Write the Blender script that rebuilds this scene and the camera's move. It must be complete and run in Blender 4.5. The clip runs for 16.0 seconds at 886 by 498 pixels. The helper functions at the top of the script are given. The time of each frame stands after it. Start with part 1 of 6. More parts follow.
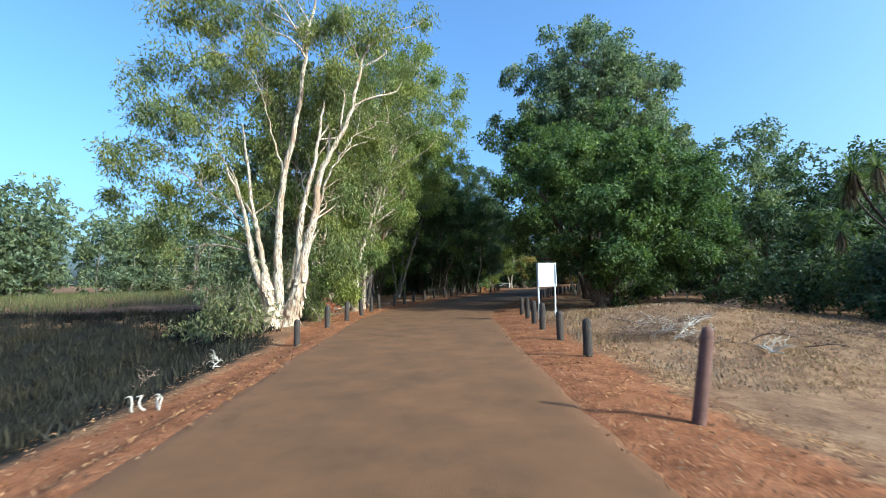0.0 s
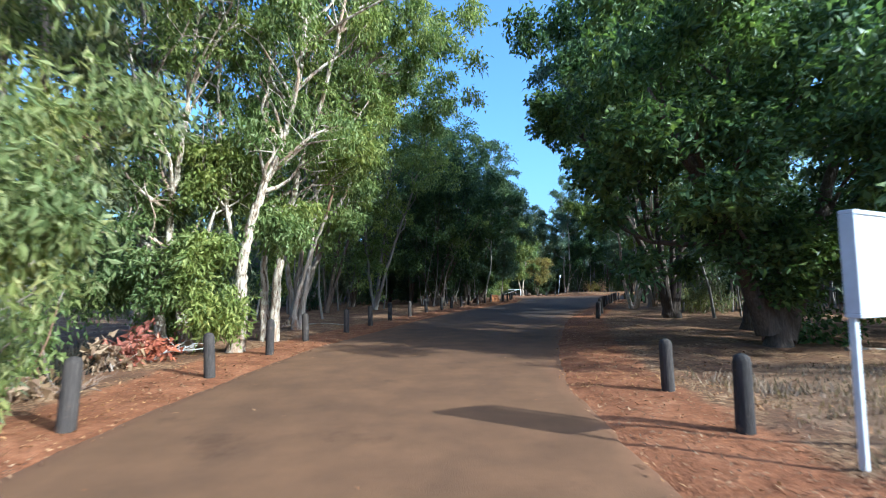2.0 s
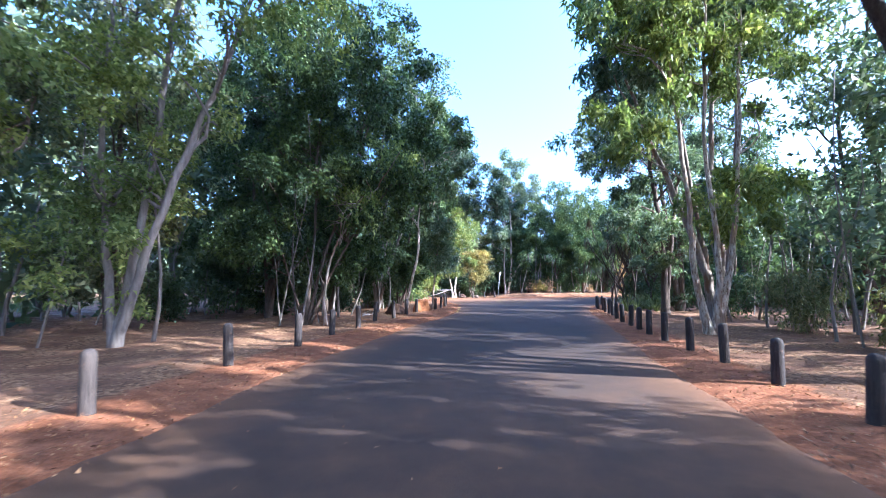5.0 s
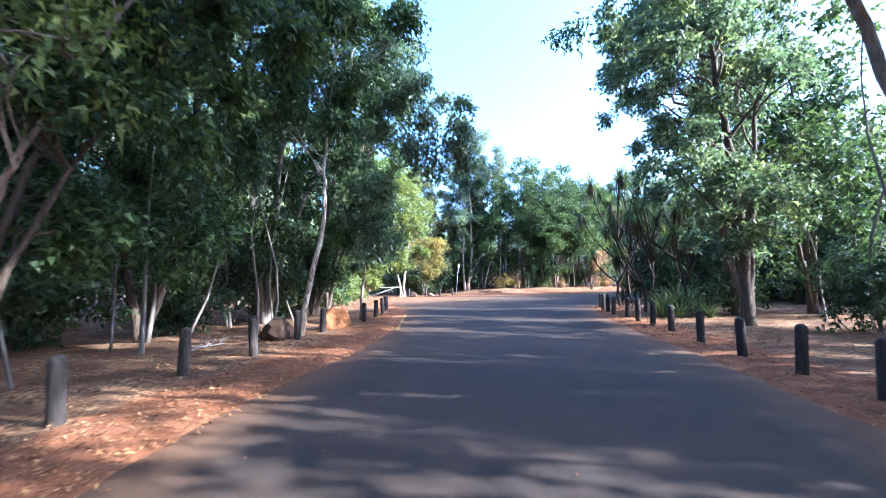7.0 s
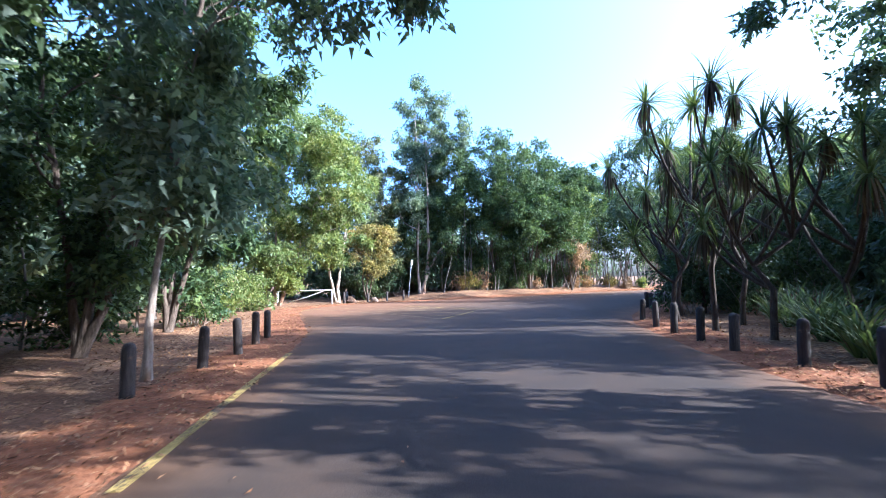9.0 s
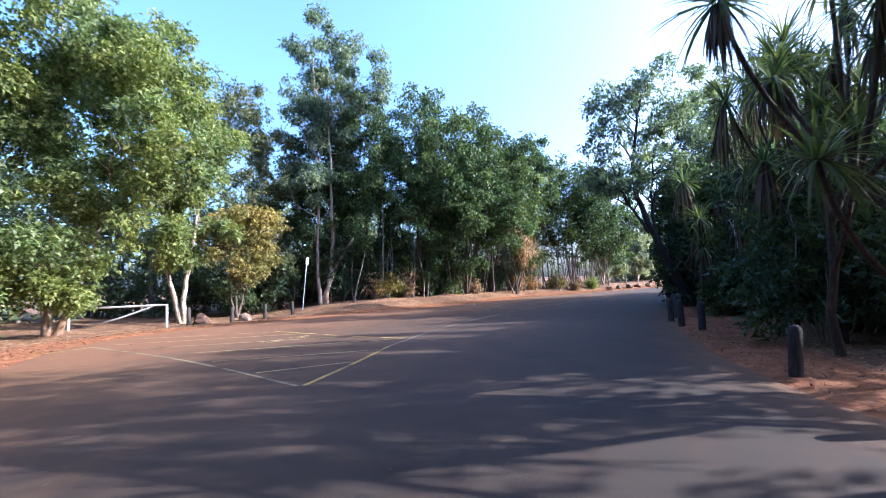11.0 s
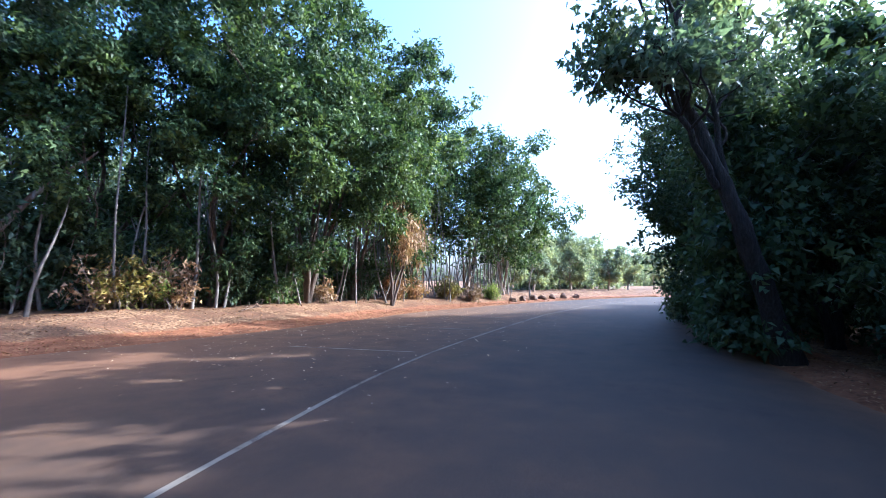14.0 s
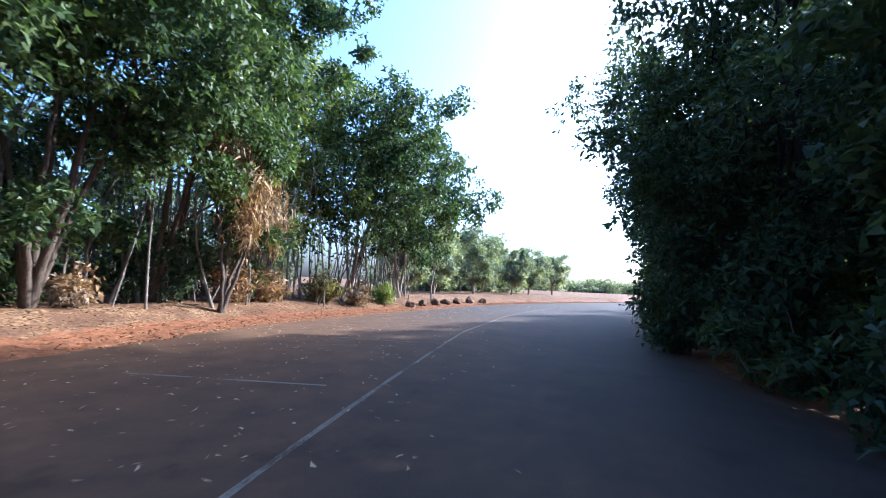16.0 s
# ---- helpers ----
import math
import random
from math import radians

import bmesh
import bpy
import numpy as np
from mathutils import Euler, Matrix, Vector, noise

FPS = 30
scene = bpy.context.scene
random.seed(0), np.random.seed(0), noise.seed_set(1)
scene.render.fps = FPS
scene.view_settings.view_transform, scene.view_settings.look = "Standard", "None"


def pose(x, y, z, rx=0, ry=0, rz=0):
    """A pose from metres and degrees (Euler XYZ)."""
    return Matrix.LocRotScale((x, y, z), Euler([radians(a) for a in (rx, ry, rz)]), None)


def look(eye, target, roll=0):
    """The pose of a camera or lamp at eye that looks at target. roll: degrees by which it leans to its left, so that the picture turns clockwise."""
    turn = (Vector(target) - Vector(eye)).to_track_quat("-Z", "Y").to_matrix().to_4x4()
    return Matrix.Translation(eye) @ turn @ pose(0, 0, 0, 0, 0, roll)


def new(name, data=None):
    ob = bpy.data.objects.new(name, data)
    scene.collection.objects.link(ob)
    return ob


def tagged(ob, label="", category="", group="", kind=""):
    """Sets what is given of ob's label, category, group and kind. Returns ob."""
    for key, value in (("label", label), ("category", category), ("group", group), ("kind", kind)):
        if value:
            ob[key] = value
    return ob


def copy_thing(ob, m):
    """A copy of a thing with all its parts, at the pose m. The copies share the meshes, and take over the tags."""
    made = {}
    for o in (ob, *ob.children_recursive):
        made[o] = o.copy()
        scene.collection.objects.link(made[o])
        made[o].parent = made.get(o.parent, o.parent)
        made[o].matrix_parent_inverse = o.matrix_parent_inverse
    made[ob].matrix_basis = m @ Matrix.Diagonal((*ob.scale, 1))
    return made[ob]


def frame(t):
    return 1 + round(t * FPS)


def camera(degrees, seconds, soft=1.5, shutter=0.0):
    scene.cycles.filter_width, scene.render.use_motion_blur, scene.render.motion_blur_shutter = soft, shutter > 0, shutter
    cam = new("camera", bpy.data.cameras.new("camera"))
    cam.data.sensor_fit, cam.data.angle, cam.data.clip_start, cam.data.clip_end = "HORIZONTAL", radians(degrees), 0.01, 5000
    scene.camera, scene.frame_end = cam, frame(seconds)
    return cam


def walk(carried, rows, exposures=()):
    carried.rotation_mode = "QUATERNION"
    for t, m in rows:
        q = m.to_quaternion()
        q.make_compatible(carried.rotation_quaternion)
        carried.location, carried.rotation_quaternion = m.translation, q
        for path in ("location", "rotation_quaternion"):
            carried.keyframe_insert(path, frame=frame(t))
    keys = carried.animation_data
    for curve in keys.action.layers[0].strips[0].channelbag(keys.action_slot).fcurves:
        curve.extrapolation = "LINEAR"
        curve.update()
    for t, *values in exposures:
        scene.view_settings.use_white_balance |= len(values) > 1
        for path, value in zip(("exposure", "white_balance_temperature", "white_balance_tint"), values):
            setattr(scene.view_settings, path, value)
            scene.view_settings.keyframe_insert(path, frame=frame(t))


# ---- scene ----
cam = camera(89.5, 16.0, soft=0.9, shutter=0.2)
PATH = [
    (0.0, (-0.203, -0.750, 1.556), (0.419, 9.206, 2.261), -0.84),
    (0.5, (0.019, 2.781, 1.566), (0.594, 12.739, 2.282), -0.67),
    (1.0, (0.265, 6.170, 1.578), (0.807, 16.129, 2.303), -0.38),
    (1.5, (0.488, 9.346, 1.556), (1.059, 19.300, 2.325), -0.28),
    (2.0, (0.783, 12.235, 1.546), (1.397, 22.183, 2.367), -0.18),
    (2.5, (1.021, 15.055, 1.538), (1.722, 24.996, 2.372), -0.21),
    (3.0, (1.304, 17.866, 1.520), (2.204, 27.791, 2.339), 0.19),
    (3.5, (1.658, 20.683, 1.534), (2.927, 30.567, 2.363), -0.17),
    (4.0, (2.118, 23.376, 1.544), (3.763, 33.205, 2.380), 0.01),
    (4.2, (2.336, 24.499, 1.542), (4.123, 34.302, 2.373), 0.14),
    (4.5, (2.683, 26.145, 1.544), (4.681, 35.909, 2.364), 0.24),
    (5.0, (3.314, 28.765, 1.548), (5.645, 38.457, 2.344), 0.15),
    (5.5, (4.005, 31.269, 1.550), (6.638, 40.886, 2.308), -0.06),
    (6.0, (4.762, 33.727, 1.562), (7.654, 43.273, 2.275), -0.30),
    (6.3, (5.252, 35.210, 1.576), (8.279, 44.715, 2.275), -0.38),
    (6.5, (5.592, 36.203, 1.582), (8.702, 45.681, 2.282), -0.39),
    (7.0, (6.558, 38.904, 1.578), (9.887, 48.309, 2.263), -0.76),
    (7.5, (7.564, 41.600, 1.553), (11.121, 50.922, 2.222), -0.95),
    (8.0, (8.608, 44.230, 1.517), (12.409, 53.458, 2.141), -1.08),
    (8.5, (9.667, 46.646, 1.506), (13.692, 55.780, 2.112), -1.01),
    (8.7, (10.088, 47.541, 1.509), (14.196, 56.636, 2.140), -1.06),
    (9.0, (10.735, 48.882, 1.526), (14.974, 57.913, 2.205), -0.98),
    (9.5, (11.871, 51.111, 1.547), (16.367, 60.011, 2.299), -0.78),
    (10.0, (13.098, 53.331, 1.552), (17.920, 62.058, 2.329), -1.16),
    (10.5, (14.438, 55.533, 1.552), (19.663, 64.027, 2.302), -2.00),
    (10.8, (15.305, 56.835, 1.549), (20.802, 65.156, 2.272), -2.20),
    (11.0, (15.907, 57.692, 1.545), (21.595, 65.886, 2.251), -2.05),
    (11.5, (17.443, 59.712, 1.545), (23.564, 67.590, 2.236), -1.87),
    (12.0, (19.026, 61.561, 1.560), (25.494, 69.158, 2.237), -1.64),
    (12.5, (20.519, 63.165, 1.570), (27.288, 70.496, 2.238), -1.49),
    (13.0, (22.181, 64.811, 1.543), (29.286, 71.813, 2.245), -0.87),
    (13.5, (23.652, 66.141, 1.539), (31.030, 72.852, 2.260), 0.23),
    (14.0, (25.382, 67.568, 1.551), (33.065, 73.928, 2.266), 0.68),
    (14.5, (26.874, 68.693, 1.550), (34.818, 74.727, 2.246), 1.12),
    (15.0, (28.599, 69.894, 1.542), (36.892, 75.437, 2.253), 1.68),
    (15.5, (30.248, 70.873, 1.530), (38.871, 75.885, 2.255), 2.21),
    (16.0, (32.073, 71.799, 1.534), (40.999, 76.242, 2.300), 2.78),
]
EXPOSURES = [(0.0, 1.05, 4900, -3), (1.0, 1.25, 4700, -3), (2.0, 1.4, 4500, 1), (2.5, 1.7, 4450, 6), (3.0, 2.1, 4400, 14), (3.5, 2.35, 4400, 20), (4.0, 2.6, 4450, 21), (6.5, 3.05, 4500, 14), (8.5, 2.75, 4500, 14), (11.0, 2.1, 4750, 19), (13.0, 2.3, 4500, 16), (14.5, 2.3, 4500, 14), (16.0, 1.9, 4550, 13)]
walk(cam, [(t, look(eye, target, roll)) for t, eye, target, roll in PATH], EXPOSURES)

# ---- sky and sun ----
SUN_BEARING, SUN_HEIGHT = radians(123), radians(28.5)
world = bpy.data.worlds.new("sky")
scene.world = world
world.use_nodes = True
wt = world.node_tree
sky = wt.nodes.new("ShaderNodeTexSky")
sky.sky_type, sky.sun_disc = "NISHITA", False
sky.sun_elevation, sky.sun_rotation = SUN_HEIGHT, SUN_BEARING
sky.air_density, sky.dust_density, sky.ozone_density = 1.0, 4.5, 3.0
wt.nodes["Background"].inputs["Strength"].default_value = 0.15
wt.links.new(sky.outputs[0], wt.nodes["Background"].inputs["Color"])
to_sun = Vector((math.sin(SUN_BEARING) * math.cos(SUN_HEIGHT), math.cos(SUN_BEARING) * math.cos(SUN_HEIGHT), math.sin(SUN_HEIGHT)))
sun = new("sun", bpy.data.lights.new("sun", "SUN"))
sun.data.energy, sun.data.angle, sun.data.color = 4.0, radians(0.6), (1.0, 0.87, 0.66)
sun.matrix_world = look(to_sun * 100, (0, 0, 0))


# ---- materials ----
class Nodes:
    """Short ways to write a node material."""

    def __init__(self, name, rough=0.8, spec=0.3):
        self.mat = bpy.data.materials.new(name)
        self.mat.use_nodes = True
        self.t = self.mat.node_tree
        self.bsdf = self.t.nodes["Principled BSDF"]
        self.out = self.t.nodes["Material Output"]
        self.bsdf.inputs["Roughness"].default_value = rough
        self.bsdf.inputs["Specular IOR Level"].default_value = spec
        self.co = self.t.nodes.new("ShaderNodeNewGeometry").outputs["Position"]
        self.obj = self.t.nodes.new("ShaderNodeTexCoord").outputs["Object"]

    def link(self, a, b):
        self.t.links.new(a, b)

    def noise(self, scale, detail=4, rough=0.55, co=None, stretch=None):
        n = self.t.nodes.new("ShaderNodeTexNoise")
        n.inputs["Scale"].default_value, n.inputs["Detail"].default_value, n.inputs["Roughness"].default_value = scale, detail, rough
        src = co or self.co
        if stretch:
            m = self.t.nodes.new("ShaderNodeMapping")
            m.inputs["Scale"].default_value = stretch
            self.link(src, m.inputs["Vector"])
            src = m.outputs[0]
        self.link(src, n.inputs["Vector"])
        return n.outputs["Fac"]

    def voronoi(self, scale, feature="F1", co=None, out="Distance"):
        n = self.t.nodes.new("ShaderNodeTexVoronoi")
        n.feature = feature
        n.inputs["Scale"].default_value = scale
        self.link(co or self.co, n.inputs["Vector"])
        return n.outputs[out]

    def ramp(self, fac, stops):
        r = self.t.nodes.new("ShaderNodeValToRGB")
        while len(r.color_ramp.elements) < len(stops):
            r.color_ramp.elements.new(0.5)
        for e, (p, c) in zip(r.color_ramp.elements, stops):
            e.position, e.color = p, (*c, 1) if len(c) == 3 else c
        self.link(fac, r.inputs["Fac"])
        return r.outputs["Color"]

    def step(self, fac, lo, hi):
        r = self.t.nodes.new("ShaderNodeMapRange")
        r.interpolation_type = "SMOOTHSTEP"
        r.inputs["From Min"].default_value, r.inputs["From Max"].default_value = lo, hi
        self.link(fac, r.inputs["Value"])
        return r.outputs[0]

    def mix(self, fac, a, b, mode="MIX"):
        m = self.t.nodes.new("ShaderNodeMix")
        m.data_type, m.blend_type = "RGBA", mode
        ins = [i for i in m.inputs if i.enabled]
        for sock, v in zip(ins, (fac, a, b)):
            if isinstance(v, (int, float)):
                sock.default_value = v
            elif isinstance(v, tuple):
                sock.default_value = (*v, 1)
            else:
                self.link(v, sock)
        return [o for o in m.outputs if o.enabled][0]

    def math(self, op, a, b=0.0):
        m = self.t.nodes.new("ShaderNodeMath")
        m.operation = op
        for sock, v in zip(m.inputs, (a, b)):
            if isinstance(v, (int, float)):
                sock.default_value = v
            else:
                self.link(v, sock)
        return m.outputs[0]

    def attr(self, name):
        a = self.t.nodes.new("ShaderNodeAttribute")
        a.attribute_name = name
        return a.outputs["Fac"]

    def island(self):
        return self.t.nodes.new("ShaderNodeNewGeometry").outputs["Random Per Island"]

    def random(self):
        return self.t.nodes.new("ShaderNodeObjectInfo").outputs["Random"]

    def bump(self, fac, strength=0.5, distance=0.02):
        b = self.t.nodes.new("ShaderNodeBump")
        b.inputs["Strength"].default_value, b.inputs["Distance"].default_value = strength, distance
        self.link(fac, b.inputs["Height"])
        self.link(b.outputs[0], self.bsdf.inputs["Normal"])

    def color(self, c):
        self.link(c, self.bsdf.inputs["Base Color"])
        return self.mat

    def translucent(self, color, share):
        tr = self.t.nodes.new("ShaderNodeBsdfTranslucent")
        self.link(color, tr.inputs["Color"])
        m = self.t.nodes.new("ShaderNodeMixShader")
        m.inputs[0].default_value = share
        self.link(self.bsdf.outputs[0], m.inputs[1])
        self.link(tr.outputs[0], m.inputs[2])
        self.link(m.outputs[0], self.out.inputs["Surface"])


def leaf_material(name, dark, mid, light, share=0.35, rough=0.42, warm=None):
    n = Nodes(name, rough, 0.17)
    dark, mid, light = (tuple(0.92 * v + 0.08 * (0.3 * c[0] + 0.6 * c[1] + 0.1 * c[2]) for v in c) for c in (dark, mid, light))
    c = n.ramp(n.island(), [(0.0, dark), (0.5, mid), (1.0, light)])
    c = n.mix(n.step(n.noise(0.45, 2), 0.35, 0.7), c, n.mix(1.0, c, (1.4, 1.22, 0.85), "MULTIPLY"))
    if warm:
        c = n.mix(n.step(n.noise(0.8, 3), 0.55, 0.68), c, warm)
    n.color(c)
    n.translucent(n.mix(1.0, c, (1.4, 1.5, 0.8), "MULTIPLY"), share)
    return n.mat


LEAF_PALE = leaf_material("pale_green_leaves", (0.07, 0.1, 0.026), (0.145, 0.19, 0.05), (0.25, 0.285, 0.1), 0.45)
LEAF_GREY = leaf_material("grey_green_leaves", (0.06, 0.078, 0.045), (0.12, 0.14, 0.075), (0.21, 0.215, 0.125), 0.4)
LEAF_PAPER = leaf_material("paperbark_leaves", (0.075, 0.1, 0.032), (0.15, 0.185, 0.06), (0.27, 0.28, 0.12), 0.45, 0.45)
LEAF_BLUE = leaf_material("blue_green_leaves", (0.05, 0.078, 0.056), (0.095, 0.135, 0.095), (0.18, 0.22, 0.16), 0.42)
LEAF_DARK = leaf_material("dark_green_leaves", (0.022, 0.04, 0.017), (0.048, 0.082, 0.029), (0.105, 0.15, 0.052), 0.28, 0.5)
# Lighter copy of the dark green leaves, with sunlight put into the colour.
LEAF_LIT = leaf_material("lit_dark_green_leaves", (0.03, 0.055, 0.02), (0.064, 0.11, 0.035), (0.13, 0.185, 0.06), 0.34, 0.45)
# Dark leaf colour with the shade of woods and thickets put into it.
LEAF_DEEP = leaf_material("deep_shade_leaves", (0.03, 0.05, 0.028), (0.05, 0.08, 0.042), (0.09, 0.125, 0.066), 0.34)
LEAF_BRIGHT = leaf_material("bright_green_leaves", (0.062, 0.088, 0.02), (0.115, 0.155, 0.042), (0.2, 0.225, 0.08), 0.42)
LEAF_AUTUMN = leaf_material("yellowing_leaves", (0.085, 0.08, 0.025), (0.18, 0.165, 0.045), (0.3, 0.25, 0.085), 0.38, 0.55, (0.2, 0.125, 0.045))
LEAF_DEAD = leaf_material("dead_brown_leaves", (0.12, 0.07, 0.04), (0.24, 0.155, 0.09), (0.38, 0.27, 0.17), 0.2, 0.7)
LEAF_PANDAN = leaf_material("pandanus_leaves", (0.034, 0.052, 0.022), (0.068, 0.1, 0.04), (0.135, 0.165, 0.078), 0.35, 0.55)
# Far leaf colours lightened and greyed, with distance haze put into them.
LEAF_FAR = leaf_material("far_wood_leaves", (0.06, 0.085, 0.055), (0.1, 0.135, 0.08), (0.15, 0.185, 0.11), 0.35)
LEAF_HAZE = leaf_material("haze_pale_leaves", (0.1, 0.125, 0.085), (0.17, 0.2, 0.14), (0.26, 0.285, 0.21), 0.4)
# Dead leaves darkened in the colour, as if hanging against the light.
LEAF_SKIRT = leaf_material("backlit_hanging_leaves", (0.03, 0.024, 0.019), (0.07, 0.054, 0.04), (0.14, 0.11, 0.08), 0.12, 0.8)
LEAF_RED = leaf_material("withered_red_leaves", (0.12, 0.035, 0.025), (0.24, 0.075, 0.05), (0.36, 0.15, 0.1), 0.2, 0.7)
GRASS_DRY = leaf_material("dry_grass", (0.11, 0.075, 0.052), (0.2, 0.142, 0.1), (0.31, 0.235, 0.17), 0.15, 0.85)
GRASS_GREEN = leaf_material("swamp_grass", (0.05, 0.058, 0.024), (0.1, 0.11, 0.045), (0.17, 0.175, 0.075), 0.3, 0.6)
# Reeds with a near-black base colour.
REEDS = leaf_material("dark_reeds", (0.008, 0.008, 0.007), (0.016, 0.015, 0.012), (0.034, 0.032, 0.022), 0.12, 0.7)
LITTER = leaf_material("fallen_leaves", (0.08, 0.038, 0.02), (0.2, 0.1, 0.045), (0.34, 0.2, 0.1), 0.05, 0.8)
LITTER_PALE = leaf_material("bleached_fallen_leaves", (0.2, 0.13, 0.08), (0.36, 0.26, 0.17), (0.5, 0.4, 0.3), 0.05, 0.8)


def bark_material(name, stops, scale=3.0, stretch=(6, 6, 1.0), depth=0.03, patch=None):
    n = Nodes(name, 0.85, 0.2)
    grain = n.noise(scale, 6, 0.65, n.obj, stretch)
    c = n.ramp(grain, stops)
    if patch:
        c = n.mix(n.step(n.noise(1.3, 4, 0.6, n.obj, (2, 2, 0.6)), 0.5, 0.62), c, patch)
    n.bump(grain, 0.9, depth)
    return n.color(c)


BARK_WHITE = bark_material("white_paperbark", [(0.33, (0.09, 0.06, 0.04)), (0.43, (0.29, 0.21, 0.14)), (0.52, (0.5, 0.42, 0.315)), (0.8, (0.66, 0.585, 0.46))], 3.2, (5, 5, 1.3), 0.09, (0.34, 0.235, 0.155))
BARK_FLAKE = bark_material("flaking_paperbark", [(0.3, (0.2, 0.12, 0.07)), (0.45, (0.42, 0.31, 0.2)), (0.6, (0.6, 0.51, 0.385)), (0.85, (0.7, 0.63, 0.5))], 5, (3, 3, 1.6), 0.03, (0.36, 0.25, 0.165))
BARK_PALE = bark_material("pale_bark", [(0.2, (0.09, 0.062, 0.042)), (0.45, (0.25, 0.195, 0.145)), (0.8, (0.46, 0.39, 0.32))], 3, (5, 5, 0.8), 0.04, (0.2, 0.115, 0.065))
BARK_DARK = bark_material("dark_rough_bark", [(0.25, (0.03, 0.022, 0.016)), (0.5, (0.1, 0.072, 0.05)), (0.85, (0.2, 0.155, 0.115))], 4, (7, 7, 1.0), 0.04)
BARK_FAR = bark_material("grey_bark", [(0.2, (0.09, 0.072, 0.056)), (0.8, (0.29, 0.25, 0.205))], 3, (5, 5, 0.8), 0.02)
BARK_UMBER = bark_material("umber_bark", [(0.25, (0.02, 0.015, 0.011)), (0.5, (0.062, 0.045, 0.032)), (0.85, (0.13, 0.1, 0.075))], 4, (7, 7, 1.0), 0.04)
# Near-black bark; the shade of trunks against the light is in the colour.
BARK_BACKLIT = bark_material("backlit_bark", [(0.25, (0.012, 0.01, 0.008)), (0.5, (0.03, 0.024, 0.019)), (0.85, (0.07, 0.056, 0.044))], 4, (7, 7, 1.0), 0.04)
TWIG_BROWN = bark_material("dry_brown_twigs", [(0.2, (0.1, 0.065, 0.045)), (0.8, (0.3, 0.21, 0.15))], 6, (3, 3, 3), 0.01)
TWIG = bark_material("bleached_twigs", [(0.2, (0.26, 0.22, 0.175)), (0.8, (0.58, 0.53, 0.46))], 6, (3, 3, 3), 0.01)


def ground_material():
    n = Nodes("red_soil_and_litter", 0.95, 0.12)
    big, mid, fine = n.noise(0.25, 5), n.noise(2.2, 6, 0.65), n.noise(18, 4, 0.7)
    soil = n.ramp(mid, [(0.25, (0.12, 0.046, 0.02)), (0.5, (0.24, 0.1, 0.044)), (0.78, (0.36, 0.17, 0.085))])
    litter = n.ramp(n.voronoi(16, out="Color"), [(0.1, (0.09, 0.05, 0.028)), (0.45, (0.21, 0.12, 0.06)), (0.85, (0.38, 0.24, 0.13))])
    woods = n.mix(n.step(n.noise(1.1, 5), 0.4, 0.6), litter, n.ramp(mid, [(0.3, (0.09, 0.05, 0.03)), (0.7, (0.22, 0.12, 0.065))]))
    c = n.mix(n.step(n.math("ADD", n.attr("verge"), n.math("MULTIPLY", n.math("SUBTRACT", mid, 0.5), 0.9)), 0.25, 0.6), woods, soil)
    # Near-black base colour inside the swamp mask.
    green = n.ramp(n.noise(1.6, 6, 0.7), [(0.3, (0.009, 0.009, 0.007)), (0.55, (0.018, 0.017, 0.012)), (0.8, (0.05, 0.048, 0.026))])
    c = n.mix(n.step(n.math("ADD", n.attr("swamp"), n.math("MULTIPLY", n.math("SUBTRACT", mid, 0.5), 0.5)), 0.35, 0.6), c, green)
    dry = n.ramp(mid, [(0.25, (0.12, 0.066, 0.038)), (0.55, (0.235, 0.145, 0.084)), (0.8, (0.35, 0.24, 0.145))])
    c = n.mix(n.step(n.math("ADD", n.attr("meadow"), n.math("MULTIPLY", n.math("SUBTRACT", mid, 0.5), 0.8)), 0.35, 0.65), c, dry)
    c = n.mix(1.0, c, n.ramp(fine, [(0.25, (0.6, 0.6, 0.6)), (0.7, (1.15, 1.12, 1.08))]), "MULTIPLY")
    c = n.mix(1.0, c, n.ramp(big, [(0.3, (0.82, 0.8, 0.78)), (0.7, (1.1, 1.08, 1.05))]), "MULTIPLY")
    n.bump(n.math("ADD", mid, n.math("MULTIPLY", fine, 0.6)), 0.8, 0.05)
    return n.color(c)


def road_material():
    n = Nodes("worn_asphalt", 0.88, 0.25)
    grit = n.voronoi(90)
    fine, mid, big = n.noise(60, 3, 0.7), n.noise(1.3, 6, 0.6), n.noise(0.16, 3)
    c = n.ramp(fine, [(0.2, (0.02, 0.0145, 0.01)), (0.55, (0.041, 0.03, 0.022)), (0.85, (0.082, 0.06, 0.044))])
    dust = n.math("ADD", n.attr("dust"), n.math("MULTIPLY", n.math("SUBTRACT", mid, 0.5), 0.4))
    c = n.mix(n.step(dust, 0.15, 1.0), c, n.ramp(mid, [(0.3, (0.096, 0.049, 0.021)), (0.7, (0.152, 0.078, 0.034))]))
    wash = n.math("ADD", n.attr("wash"), n.math("MULTIPLY", n.math("SUBTRACT", n.noise(0.7, 6, 0.65), 0.5), 0.8))
    c = n.mix(n.step(wash, 0.15, 0.85), c, n.ramp(fine, [(0.3, (0.115, 0.053, 0.024)), (0.7, (0.2, 0.097, 0.044))]))
    c = n.mix(1.0, c, n.ramp(big, [(0.3, (0.85, 0.85, 0.86)), (0.7, (1.12, 1.1, 1.07))]), "MULTIPLY")
    c = n.mix(n.step(n.noise(0.55, 6, 0.7), 0.56, 0.66), c, n.mix(1.0, c, (0.72, 0.7, 0.68), "MULTIPLY"))
    n.bump(n.math("ADD", n.math("MULTIPLY", grit, 0.4), fine), 0.45, 0.006)
    return n.color(c)


